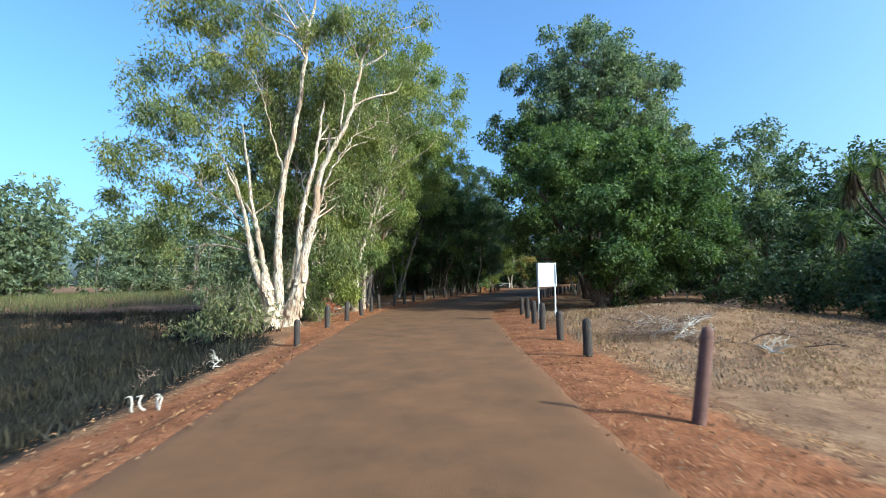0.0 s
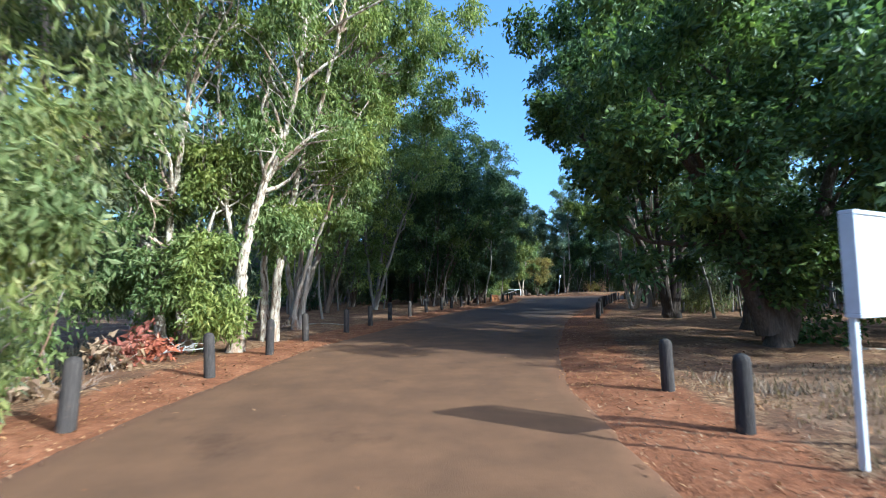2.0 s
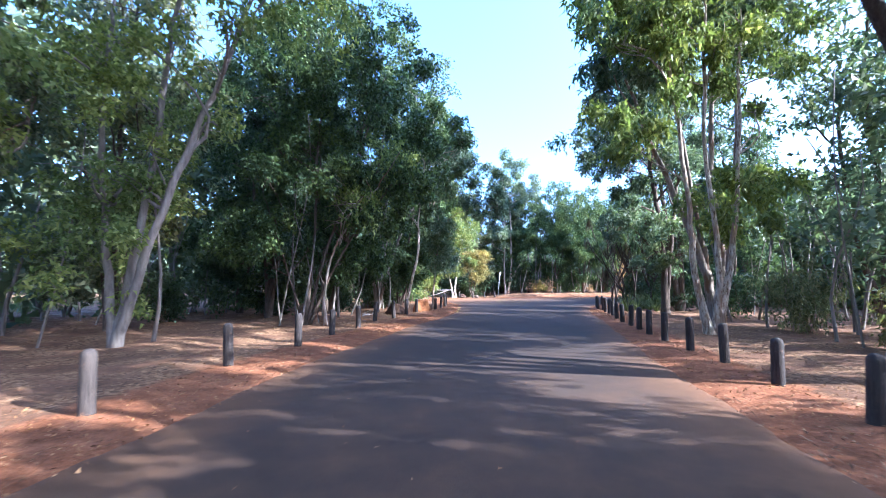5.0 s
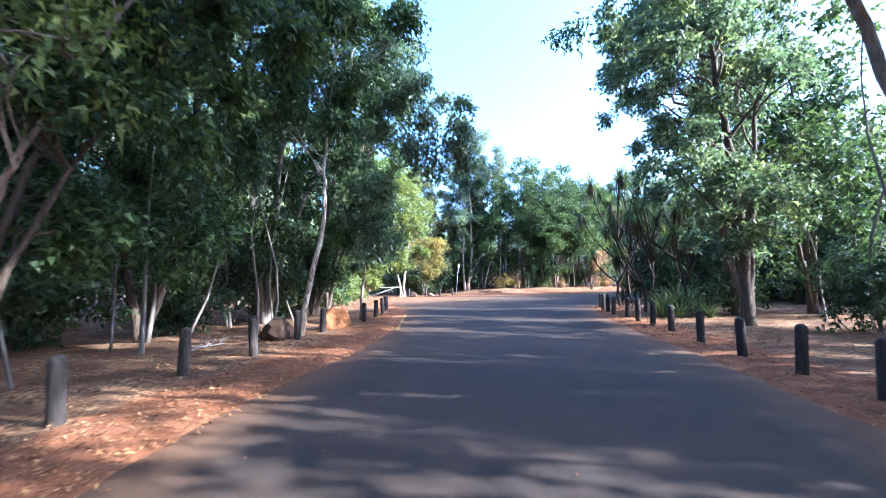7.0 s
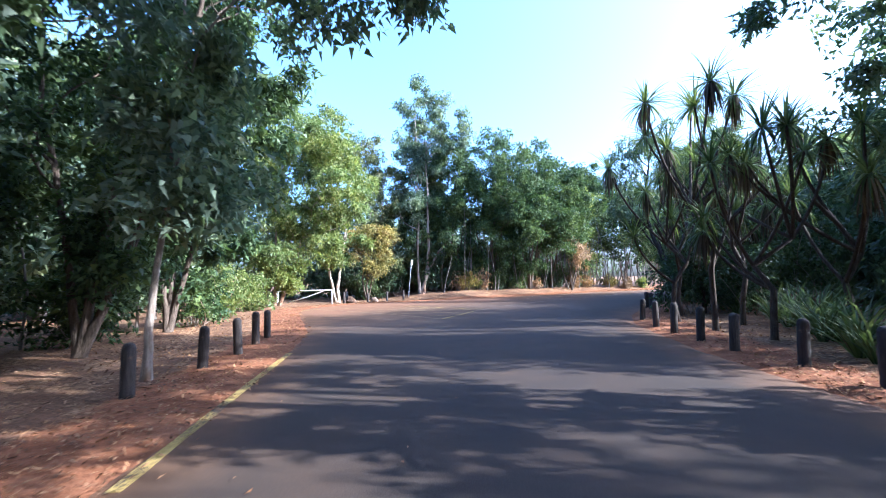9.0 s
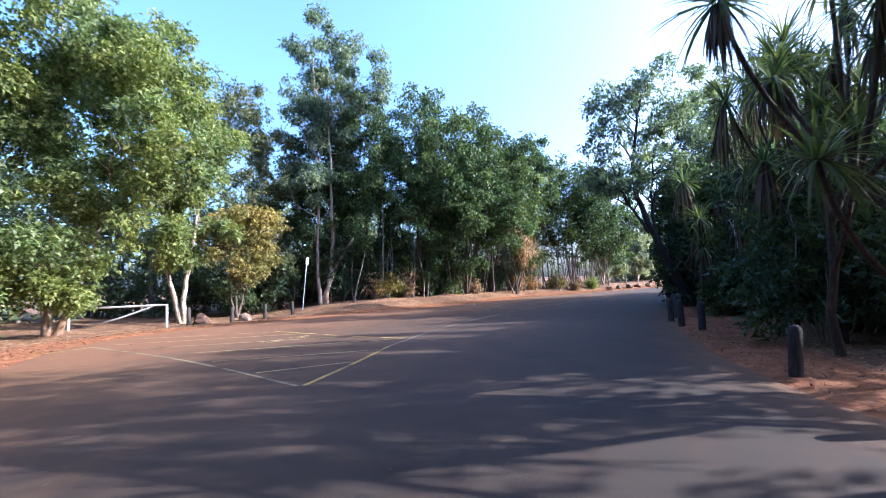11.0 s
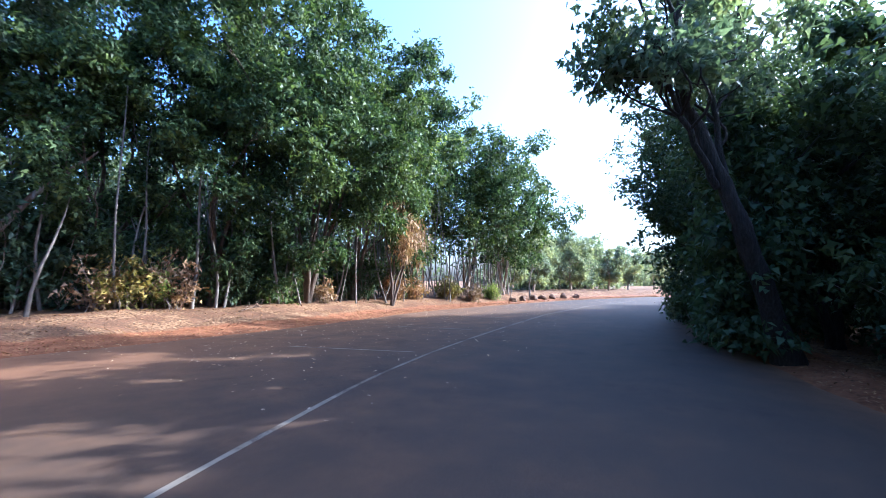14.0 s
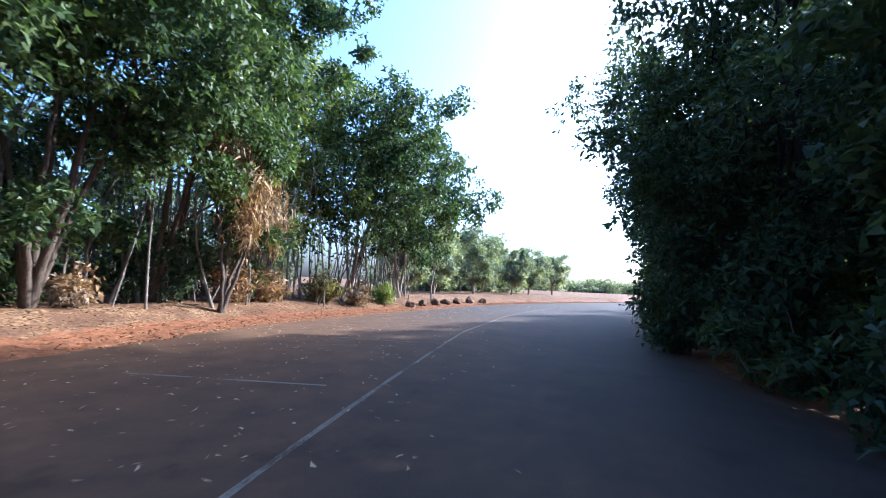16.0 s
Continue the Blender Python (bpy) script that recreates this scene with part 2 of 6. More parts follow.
def plain_material(name, color, rough=0.5, metal=0.0, vary=0.25, scale=9.0, wear=None):
    n = Nodes(name, rough, 0.4)
    n.bsdf.inputs["Metallic"].default_value = metal
    f = n.noise(scale, 5, 0.6, n.obj)
    c = n.ramp(f, [(0.25, tuple(v * (1 - vary) for v in color)), (0.75, tuple(min(1, v * (1 + vary * 0.6)) for v in color))])
    if wear:
        c = n.mix(n.step(n.noise(scale * 2.6, 6, 0.7, n.obj), 0.56, 0.66), c, wear)
    n.bump(f, 0.2, 0.01)
    return n.color(c)


def paint_material(name, color, worn):
    n = Nodes(name, 0.85, 0.2)
    c = n.ramp(n.noise(5, 5, 0.6), [(0.25, tuple(v * 0.65 for v in color)), (0.75, color)])
    gone = n.math("ADD", n.noise(1.1, 4, 0.6), n.math("MULTIPLY", n.math("SUBTRACT", n.noise(38, 5, 0.75), 0.5), 0.9))
    c = n.mix(n.step(gone, worn, worn + 0.16), c, (0.075, 0.05, 0.033))
    n.bump(n.noise(60, 3, 0.7), 0.4, 0.006)
    return n.color(c)


def bollard_material():
    n = Nodes("weathered_timber", 0.85, 0.25)
    grain = n.noise(5, 6, 0.7, n.obj, (9, 9, 0.7))
    c = n.ramp(grain, [(0.25, (0.016, 0.014, 0.013)), (0.5, (0.045, 0.037, 0.032)), (0.8, (0.1, 0.082, 0.07))])
    c = n.mix(1.0, c, n.ramp(n.random(), [(0.0, (0.75, 0.74, 0.74)), (1.0, (1.25, 1.2, 1.12))]), "MULTIPLY")
    c = n.mix(n.step(n.noise(4, 4, 0.6, n.obj), 0.55, 0.75), c, (0.2, 0.11, 0.065))
    n.bump(grain, 0.8, 0.02)
    return n.color(c)


def stone_material(name, stops):
    n = Nodes(name, 0.9, 0.2)
    f = n.noise(2.4, 7, 0.65, n.obj)
    c = n.mix(n.step(n.noise(7, 5, 0.6, n.obj), 0.5, 0.7), n.ramp(f, stops), tuple(0.6 * v for v in stops[1][1]))
    n.bump(f, 0.9, 0.08)
    return n.color(c)


SOIL, ASPHALT, TIMBER = ground_material(), road_material(), bollard_material()
PAINT_YELLOW = paint_material("worn_yellow_paint", (0.42, 0.29, 0.075), 0.49)
PAINT_FADED = paint_material("faded_yellow_paint", (0.27, 0.215, 0.115), 0.47)
PAINT_HATCH = paint_material("worn_hatching_paint", (0.38, 0.28, 0.12), 0.5)
PAINT_WHITE = paint_material("worn_white_paint", (0.25, 0.205, 0.145), 0.47)
BOARD_WHITE = plain_material("white_board", (0.78, 0.79, 0.8), 0.4, 0, 0.05, 3)
BOARD_FRAME = plain_material("grey_metal_frame", (0.5, 0.52, 0.55), 0.5, 0.1, 0.15, 6)
STEEL = plain_material("galvanised_steel", (0.6, 0.61, 0.62), 0.5, 0.2, 0.2, 8)
OLD_STEEL = plain_material("weathered_steel", (0.48, 0.49, 0.5), 0.55, 0.3, 0.25, 8)
PIPE_WHITE = plain_material("white_painted_pipe", (0.72, 0.7, 0.66), 0.5, 0, 0.12, 6, (0.45, 0.3, 0.2))
PRINT = plain_material("faded_print", (0.18, 0.2, 0.24), 0.6, 0, 0.2)
RED_TIMBER = plain_material("red_brown_timber", (0.12, 0.06, 0.045), 0.85, 0, 0.4, 8)
STONE_GREY = stone_material("grey_sandstone", [(0.3, (0.055, 0.032, 0.02)), (0.7, (0.15, 0.088, 0.052))])
STONE_RED = stone_material("orange_sandstone", [(0.3, (0.17, 0.062, 0.02)), (0.7, (0.38, 0.165, 0.058))])
STONE_PALE = stone_material("pale_sandstone", [(0.3, (0.1, 0.066, 0.045)), (0.7, (0.235, 0.165, 0.115))])


# ---- building helpers ----
def mesh_object(name, verts, faces, material, parent=None, smooth=False, label=""):
    me = bpy.data.meshes.new(name)
    me.from_pydata(verts, [], faces)
    me.materials.append(material)
    if smooth:
        me.polygons.foreach_set("use_smooth", [True] * len(me.polygons))
    me.update()
    ob = new(name, me)
    ob.parent = parent
    if label:
        tagged(ob, label)
    return ob


def part(name, bm, material, parent=None, label="", smooth=False):
    me = bpy.data.meshes.new(name)
    bm.to_mesh(me)
    bm.free()
    me.materials.append(material)
    if smooth:
        me.polygons.foreach_set("use_smooth", [True] * len(me.polygons))
    ob = new(name, me)
    ob.parent = parent
    if label:
        tagged(ob, label)
    return ob


class Tubes:
    """Tapered round limbs, gathered into one mesh."""

    def __init__(self):
        self.v, self.f = [], []

    def add(self, points, radii, sides=8, rng=None, rough=0.0):
        first = len(self.v)
        n = len(points)
        u = None
        for i, (p, r) in enumerate(zip(points, radii)):
            a = Vector(points[min(i + 1, n - 1)]) - Vector(points[max(i - 1, 0)])
            a = a.normalized() if a.length > 1e-6 else Vector((0, 0, 1))
            u = a.cross(Vector((0.31, 0.95, 0.05))).normalized() if u is None else (u - a * u.dot(a)).normalized()
            w = a.cross(u)
            for k in range(sides):
                g = 2 * math.pi * k / sides
                rr = r * (1 + (rng.uniform(-rough, rough) if rng else 0))
                self.v.append(tuple(Vector(p) + u * (math.cos(g) * rr) + w * (math.sin(g) * rr)))
        for i in range(n - 1):
            for k in range(sides):
                a, b = first + i * sides + k, first + i * sides + (k + 1) % sides
                self.f.append((a, b, b + sides, a + sides))
        self.f.append(tuple(first + (n - 1) * sides + k for k in range(sides)))

    def limb(self, rng, a, b, r0, r1, bend=0.12, steps=6, sides=8, sag=0.0, rough=0.0):
        a, b = Vector(a), Vector(b)
        size = (b - a).length * bend
        off = Vector((rng.uniform(-1, 1), rng.uniform(-1, 1), rng.uniform(-0.5, 1))) * size
        off2 = Vector((rng.uniform(-1, 1), rng.uniform(-1, 1), rng.uniform(-0.5, 0.5))) * size * 0.5
        pts = []
        for i in range(steps + 1):
            s = i / steps
            pts.append(tuple(a.lerp(b, s) + off * math.sin(math.pi * s) + off2 * math.sin(2 * math.pi * s) - Vector((0, 0, sag * s * s))))
        self.add(pts, [r0 + (r1 - r0) * (i / steps) ** 0.8 for i in range(steps + 1)], sides, rng, rough)
        return pts

    def mesh(self, name, material, parent=None, label=""):
        return mesh_object(name, self.v, self.f, material, parent, True, label)


def leaves(rng, centres, spread, count, length, width, droop, flat=0.0, fine=False):
    """Verts and faces of many small leaves in clumps round the centres; spread is a radius for each centre."""
    n = len(centres)
    per = int(np.clip(0.7 / (0.42 * length), 3, 9))
    m = max(1, count // per)
    count = m * per
    idx = rng.integers(0, n, m)
    g = rng.normal(size=(m, 3))
    g *= np.minimum(1.0, 1.9 / (np.linalg.norm(g, axis=1, keepdims=True) + 1e-6))
    start = np.asarray(centres)[idx] + g * np.asarray(spread)[idx][:, None] * np.array([0.55, 0.55, 0.45])
    way = rng.normal(size=(m, 3)) + g * 0.5
    way[:, 2] = way[:, 2] * 0.6 - droop * 1.5
    way /= np.linalg.norm(way, axis=1, keepdims=True)
    k = np.arange(per)[None, :, None] - per * 0.4
    p = (start[:, None] + way[:, None] * k * length * 0.42 + rng.normal(size=(m, per, 3)) * length * 0.22).reshape(-1, 3)
    a = rng.normal(size=(count, 3)) * (1 - droop * 0.45) + np.repeat(way, per, axis=0) * 0.7
    a[:, 2] = a[:, 2] * (1 - flat) - droop * 1.1
    a /= np.linalg.norm(a, axis=1, keepdims=True)
    b = np.cross(a, rng.normal(size=(count, 3)) + np.array([0, 0, 2.5 * flat]))
    b /= np.linalg.norm(b, axis=1, keepdims=True) + 1e-9
    k = np.cross(a, b)
    le = (length * rng.uniform(0.6, 1.3, count))[:, None]
    wi = (width * rng.uniform(0.6, 1.3, count))[:, None]
    if not fine:
        v = np.stack([p + a * le, p + b * wi * 0.62 + k * wi * 0.2, p - b * wi * 0.62], 1)
        return v.reshape(-1, 3), np.arange(count * 3).reshape(-1, 3)
    v = np.empty((count, 4, 3))
    v[:, 0] = p
    v[:, 1] = p + a * le * 0.45 + b * wi * 0.5 + k * wi * 0.25
    v[:, 2] = p + a * le
    v[:, 3] = p + a * le * 0.45 - b * wi * 0.5 + k * wi * 0.25
    return v.reshape(-1, 3), np.arange(count * 4).reshape(-1, 4)


def leaf_object(name, chunks, material, parent=None, label=""):
    vs, fs, base = [], [], 0
    for v, f in chunks:
        vs.append(v)
        fs.append(f + base)
        base += len(v)
    return mesh_object(name, np.concatenate(vs).tolist(), np.concatenate(fs).tolist(), material, parent, False, label)


def crown_centres(rng, blobs, per_m3=0.42, hollow=0.45):
    """Clump centres inside ellipsoids (x, y, z, rx, ry, rz), most of them near the skin."""
    out, rad = [], []
    for x, y, z, rx, ry, rz in blobs:
        n = max(12, int(4.19 * rx * ry * rz * per_m3))
        d = rng.normal(size=(n, 3))
        d /= np.linalg.norm(d, axis=1, keepdims=True)
        r = hollow + (1 - hollow) * rng.uniform(0, 1, n) ** 0.6
        wob = 1 + 0.22 * np.sin(d[:, 0] * 5 + x) * np.cos(d[:, 1] * 4 + y) + 0.12 * np.sin(d[:, 2] * 9 + z)
        out.append(np.array([x, y, z]) + d * (r * wob)[:, None] * np.array([rx, ry, rz]))
        rad.append(rng.uniform(0.45, 1.05, n) * min(1.1, 0.5 + 0.13 * (rx + ry + rz) / 3))
    return np.concatenate(out), np.concatenate(rad)


def tree(label, base, stems, blobs, leaf, bark, seed, count=14000, size=(0.16, 0.05), droop=0.5, flat=0.0, limbs=16, trunk_r=0.16, hollow=0.4, per=0.42, category="tree", name="tree", group="", fine=False, tight=1.0, boles=(), wander=1.0, branch=0.65):
    """A tree whose base stands on the ground. stems: lists of points above the base (x, y, z), from the foot up; blobs: the crown's masses, from the base."""
    rng = np.random.default_rng(seed)
    rnd = random.Random(seed)
    z = height(base[0], base[1]) - 0.05
    top = new(name)
    top.location = (base[0], base[1], z)
    tagged(top, label, category, group)
    centres, spread = crown_centres(rng, blobs, per, hollow)
    spread = spread * tight
    tubes = Tubes()
    spine = []
    for stem in stems:
        pts = [Vector(p) for p in stem]
        if len(pts) > 2:
            for k in range(1, len(pts)):
                pts[k] += Vector((rnd.uniform(-1, 1), rnd.uniform(-1, 1), 0)) * (0.14 + 0.036 * pts[k].z) * wander
            pts = [pts[0]] + [q for a, b in zip(pts, pts[1:]) for q in (a.lerp(b, 0.3), a.lerp(b, 0.7))] + [pts[-1]]
        way, rad = [], []
        total = len(pts) - 1
        r0 = trunk_r * rnd.uniform(0.75, 1.1) * (1.0 if pts[0].z < 0.7 else 0.5 if pts[0].z < 2.4 else 0.33)
        flare = pts[0].z < 0.7
        for i in range(total):
            for k in range(3):
                s = k / 3
                q = pts[i].lerp(pts[i + 1], s)
                wob = 0.05 + 0.012 * q.z
                way.append(q + Vector((rnd.uniform(-1, 1), rnd.uniform(-1, 1), 0)) * wob * (0.35 if i + k else 0))
                f = (i + s) / total
                rad.append(r0 * (1 - 0.8 * f) * (1 + (0.45 * math.exp(-q.z / 0.4) if flare else 0)))
        way.append(pts[-1])
        rad.append(r0 * 0.14)
        tubes.add(way, rad, 9, rnd, 0.06)
        spine += [(p, r) for p, r in zip(way, rad) if p.z > 0.3 * pts[-1].z]
    for pts, radii in boles:
        tubes.add(pts, radii, 12, rnd, 0.13)
    for i in range(limbs):
        c = Vector(centres[rnd.randrange(len(centres))])
        lower = [(p, r) for p, r in spine if p.z < c.z + 0.3] or spine
        p, r = min(lower, key=lambda q: (q[0] - c).length + 0.9 * abs(c.z - 2.0 - q[0].z))
        if (p - c).length > 4.5 or c.z < p.z + 0.35 * (p - c).length:
            continue
        pts = tubes.limb(rnd, p, c, min(r * branch, 0.09), 0.012, 0.2, 6, 5)
        for _ in range(2):
            q = pts[rnd.randrange(3, 6)]
            e = Vector(q) + Vector((rnd.uniform(-1, 1), rnd.uniform(-1, 1), rnd.uniform(-0.3, 1))) * rnd.uniform(0.5, 1.2)
            tubes.limb(rnd, q, e, 0.02, 0.006, 0.15, 3, 4)
    tubes.mesh("trunk", bark, top)
    leaf_object("crown", [leaves(rng, centres, spread, count, size[0], size[1], droop, flat, fine)], leaf, top)
    return top


# ---- plan: road edges ----
LEFT = [(-3.1, -14), (-2.9, 0), (-2.86, 5.8), (-2.78, 14.5), (-2.6, 19), (-2.0, 23.5), (-0.8, 27.5), (0.6, 32), (2.4, 37.5), (4.4, 42), (6.3, 46.3), (8.2, 49.6), (9.8, 53.2), (11.7, 59.0), (12.7, 63), (13.2, 68), (13.5, 72.5), (14.4, 75.8), (17, 78.3), (22.6, 79.4), (28.2, 79.9), (34.7, 81.0), (41.8, 83.2), (51.5, 84.2), (62, 84.6), (74, 83.8), (92, 80.5), (120, 74), (150, 66)]
RIGHT = [(1.4, -14), (1.7, 0), (1.95, 5.8), (2.7, 14), (3.3, 19.7), (4.5, 23.5), (6.1, 28), (8.1, 33), (10, 37), (12.6, 42), (15, 46.5), (17.6, 51.6), (19.3, 54.6), (22.5, 59.3), (25.8, 62.4), (28.6, 64.2), (33.6, 67.0), (42, 70.3), (52, 72.3), (62, 72.8), (74, 72), (92, 69.5), (120, 64), (150, 57)]


def resample(line, n):
    p = np.array(line, float)
    d = np.r_[0, np.cumsum(np.hypot(*np.diff(p, axis=0).T))]
    s = np.linspace(0, d[-1], n)
    q = np.stack([np.interp(s, d, p[:, 0]), np.interp(s, d, p[:, 1])], 1)
    for _ in range(6):
        q[1:-1] = (q[:-2] + 2 * q[1:-1] + q[2:]) / 4
    return q


EDGE_L, EDGE_R = resample(LEFT, 260), resample(RIGHT, 260)
OUTLINE = np.concatenate([EDGE_L, EDGE_R[::-1]])


def to_road(x, y):
    """Signed distance to the asphalt: below 0 on it."""
    p = np.stack([np.ravel(x), np.ravel(y)], 1).astype(float)
    a, b = OUTLINE, np.roll(OUTLINE, -1, axis=0)
    best, inside = np.full(len(p), 1e9), np.zeros(len(p), bool)
    for (ax, ay), (bx, by) in zip(a, b):
        ex, ey = bx - ax, by - ay
        t = np.clip(((p[:, 0] - ax) * ex + (p[:, 1] - ay) * ey) / (ex * ex + ey * ey + 1e-12), 0, 1)
        best = np.minimum(best, (p[:, 0] - ax - t * ex) ** 2 + (p[:, 1] - ay - t * ey) ** 2)
        if ay != by:
            cross = ((ay > p[:, 1]) != (by > p[:, 1])) & (p[:, 0] < (bx - ax) * (p[:, 1] - ay) / (by - ay) + ax)
            inside ^= cross
    return np.where(inside, -1, 1) * np.sqrt(best)


def smooth(lo, hi, v):
    t = np.clip((v - lo) / (hi - lo), 0, 1)
    return t * t * (3 - 2 * t)


def heights(x, y):
    x, y = np.asarray(x, float).ravel(), np.asarray(y, float).ravel()
    d = to_road(x, y)
    out = smooth(0.3, 2.5, d)
    h = np.where(d < -0.35, -0.06, 0.0)
    h = np.where((d >= -0.35) & (d < 0.5), -0.06 + 0.075 * smooth(-0.35, 0.25, d), np.where(d >= 0.5, 0.015, h))
    lump = 0.05 * np.sin(x * 1.3 + 0.7 * np.sin(y)) * np.cos(y * 1.1 + 1.3) + 0.025 * np.sin(x * 3.1 + y * 2.3) * np.sin(y * 2.7 - x)
    h = h + lump * out + 0.008 * np.sin(x * 7.3 + y * 3.1) * np.sin(y * 6.1 - x * 2) * smooth(-0.3, 0.2, d)
    bank = smooth(-4.3, -8.5, x) * (1 - smooth(10, 21, y))
    h -= 1.15 * bank
    h -= 0.3 * smooth(-2.9, -3.7, x) * (1 - smooth(12.6, 15.2, y))
    h += 0.62 * np.exp(-(((x - 8.8) / 3.7) ** 2 + ((y - 14) / 3.3) ** 2)) * out
    h -= 0.55 * np.exp(-(((x - 9.0) / 4.5) ** 2 + ((y - 5) / 3.8) ** 2)) * out
    h += 0.45 * smooth(0.6, 3.5, d) * smooth(22, 29, x) * smooth(74, 79, y)
    h -= 0.12 * smooth(0.5, 2, d) * smooth(12, 16, x) * (1 - smooth(22, 26, x)) * smooth(76, 79, y)
    return h


def height(x, y):
    return float(heights([x], [y])[0])


# ---- ground and road ----
def spaced(lo, hi, step, far):
    core = np.arange(lo, hi + step, step)
    up = hi + step + np.cumsum(step * 1.35 ** np.arange(1, 40))
    down = lo - np.cumsum(step * 1.35 ** np.arange(1, 40))
    return np.concatenate([down[down > -far][::-1], core, up[up < far]])


def build_ground():
    xs, ys = spaced(-11, 62, 0.4, 3000), spaced(2, 92, 0.4, 3000)
    gx, gy = np.meshgrid(xs, ys)
    x, y = gx.ravel(), gy.ravel()
    z = heights(x, y)
    d = to_road(x, y)
    nx, ny = len(xs), len(ys)
    i = np.arange(nx * ny).reshape(ny, nx)
    faces = np.stack([i[:-1, :-1], i[:-1, 1:], i[1:, 1:], i[1:, :-1]], -1).reshape(-1, 4)
    ob = mesh_object("ground", np.stack([x, y, z], 1).tolist(), faces.tolist(), SOIL, None, True)
    rag = 1.3 * np.sin(x * 0.5 + 1.7 * np.sin(y * 0.31)) * np.cos(y * 0.43 + np.sin(x * 0.6)) + 0.5 * np.sin(x * 1.7 + y * 1.1)
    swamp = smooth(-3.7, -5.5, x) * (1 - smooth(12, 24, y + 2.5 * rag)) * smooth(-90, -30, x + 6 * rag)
    meadow = smooth(1.6, 3.0, d + 0.4 * rag) * smooth(2.2, 4.2, x) * (1 - smooth(17, 24, y + 1.8 * rag)) * (1 - smooth(13, 21, x + 1.8 * rag))
    verge = 1 - smooth(0.7, 2.0, d)
    for name, val in (("swamp", swamp), ("meadow", meadow), ("verge", verge)):
        a = ob.data.attributes.new(name, "FLOAT", "POINT")
        a.data.foreach_set("value", val.astype(np.float32))
    return tagged(ob, "red soil with leaf litter, dry grass and a swampy hollow", "ground", kind="structure")


def build_road():
    n, m = 520, 30
    l, r = resample(LEFT, n), resample(RIGHT, n)
    verts, dust, wash = [], [], []
    for k in range(m + 1):
        s = k / m
        p = l * (1 - s) + r * s
        if k in (0, m):
            side = (l - r) / np.linalg.norm(l - r, axis=1, keepdims=True) * (1 if k == 0 else -1)
            q = np.arange(n)
            p = p + side * (0.05 * np.sin(q * 0.9) + 0.06 * np.sin(q * 0.37 + 1) + 0.04 * np.sin(q * 2.3))[:, None]
        for i in range(n):
            verts.append((p[i, 0], p[i, 1], -0.05 if k in (0, m) else 0.0))
            w = np.linalg.norm(l[i] - r[i])
            e = min(s, 1 - s) * w
            dust.append(float(np.clip(1.0 - e / 1.3, 0, 1) * 0.55 + 0.62 * (1 - smooth(20, 40, p[i, 1])) + 0.3 + 0.75 * max(0.0, 0.85 - s) * smooth(60, 70, p[i, 1]) * (1 - smooth(40, 60, p[i, 0]))))
            wash.append(float(0.8 * smooth(0.62, 0.1, s) * smooth(66, 73, p[i, 1]) * (1 - smooth(26, 36, p[i, 0])) + 0.75 * np.clip(1.0 - e / 0.6, 0, 1)))
    faces = [(k * n + i, (k + 1) * n + i, (k + 1) * n + i + 1, k * n + i + 1) for k in range(m) for i in range(n - 1)]
    ob = mesh_object("road", verts, faces, ASPHALT, None, True)
    a = ob.data.attributes.new("dust", "FLOAT", "POINT")
    a.data.foreach_set("value", np.array(dust, np.float32))
    a = ob.data.attributes.new("wash", "FLOAT", "POINT")
    a.data.foreach_set("value", np.array(wash, np.float32))
    return tagged(ob, "worn asphalt road dusted with red soil", "road", kind="structure")


build_ground()
build_road()


def stripe(name, label, points, material, width=0.1):
    p = resample(points, max(4, int(3 * sum(math.dist(a, b) for a, b in zip(points, points[1:])))))
    t = np.gradient(p, axis=0)
    t /= np.linalg.norm(t, axis=1, keepdims=True) + 1e-9
    s = np.stack([-t[:, 1], t[:, 0]], 1)
    rng = np.random.default_rng(len(p))
    w = width * (0.5 + rng.uniform(-0.06, 0.06, (len(p), 1)))
    a, b = p + s * w, p - s * w
    n = len(p)
    v = [(*q, 0.005) for q in a] + [(*q, 0.005) for q in b]
    f = [(i, i + n, i + n + 1, i + 1) for i in range(n - 1)]
    return tagged(mesh_object(name, v, f, material), label, "road marking", kind="structure")


stripe("road_marking", "worn yellow edge line on the asphalt", [(9.95, 53.0), (10.2, 53.8), (11.0, 56.4), (11.85, 59.1)], PAINT_YELLOW, 0.12)
BAY = [(18.1, 64.75), (19.6, 66.1), (21.0, 67.5), (23.8, 69.7), (26.8, 71.35), (30.0, 72.95), (32.6, 73.95), (35.3, 74.8), (38.4, 75.7), (45.4, 77.6), (55, 79.2), (66, 79.7)]
stripe("road_marking", "worn yellow line at the corner of a parking island", BAY[:3], PAINT_YELLOW, 0.09)
stripe("road_marking", "worn pale line along the parking bays", BAY[2:], PAINT_WHITE, 0.07)
stripe("road_marking", "yellow edge of a hatched island", [(18.0, 64.8), (17.35, 67.4), (16.65, 69.8), (14.95, 74.1)], PAINT_FADED, 0.07)
stripe("road_marking", "yellow edge of a hatched island", [(15.0, 74.1), (13.7, 73.2)], PAINT_YELLOW, 0.11)
stripe("road_marking", "yellow edge of a hatched island", [(22.1, 68.55), (21.6, 69.3), (21.1, 70.5), (20.5, 72.4), (19.95, 73.9)], PAINT_YELLOW, 0.1)
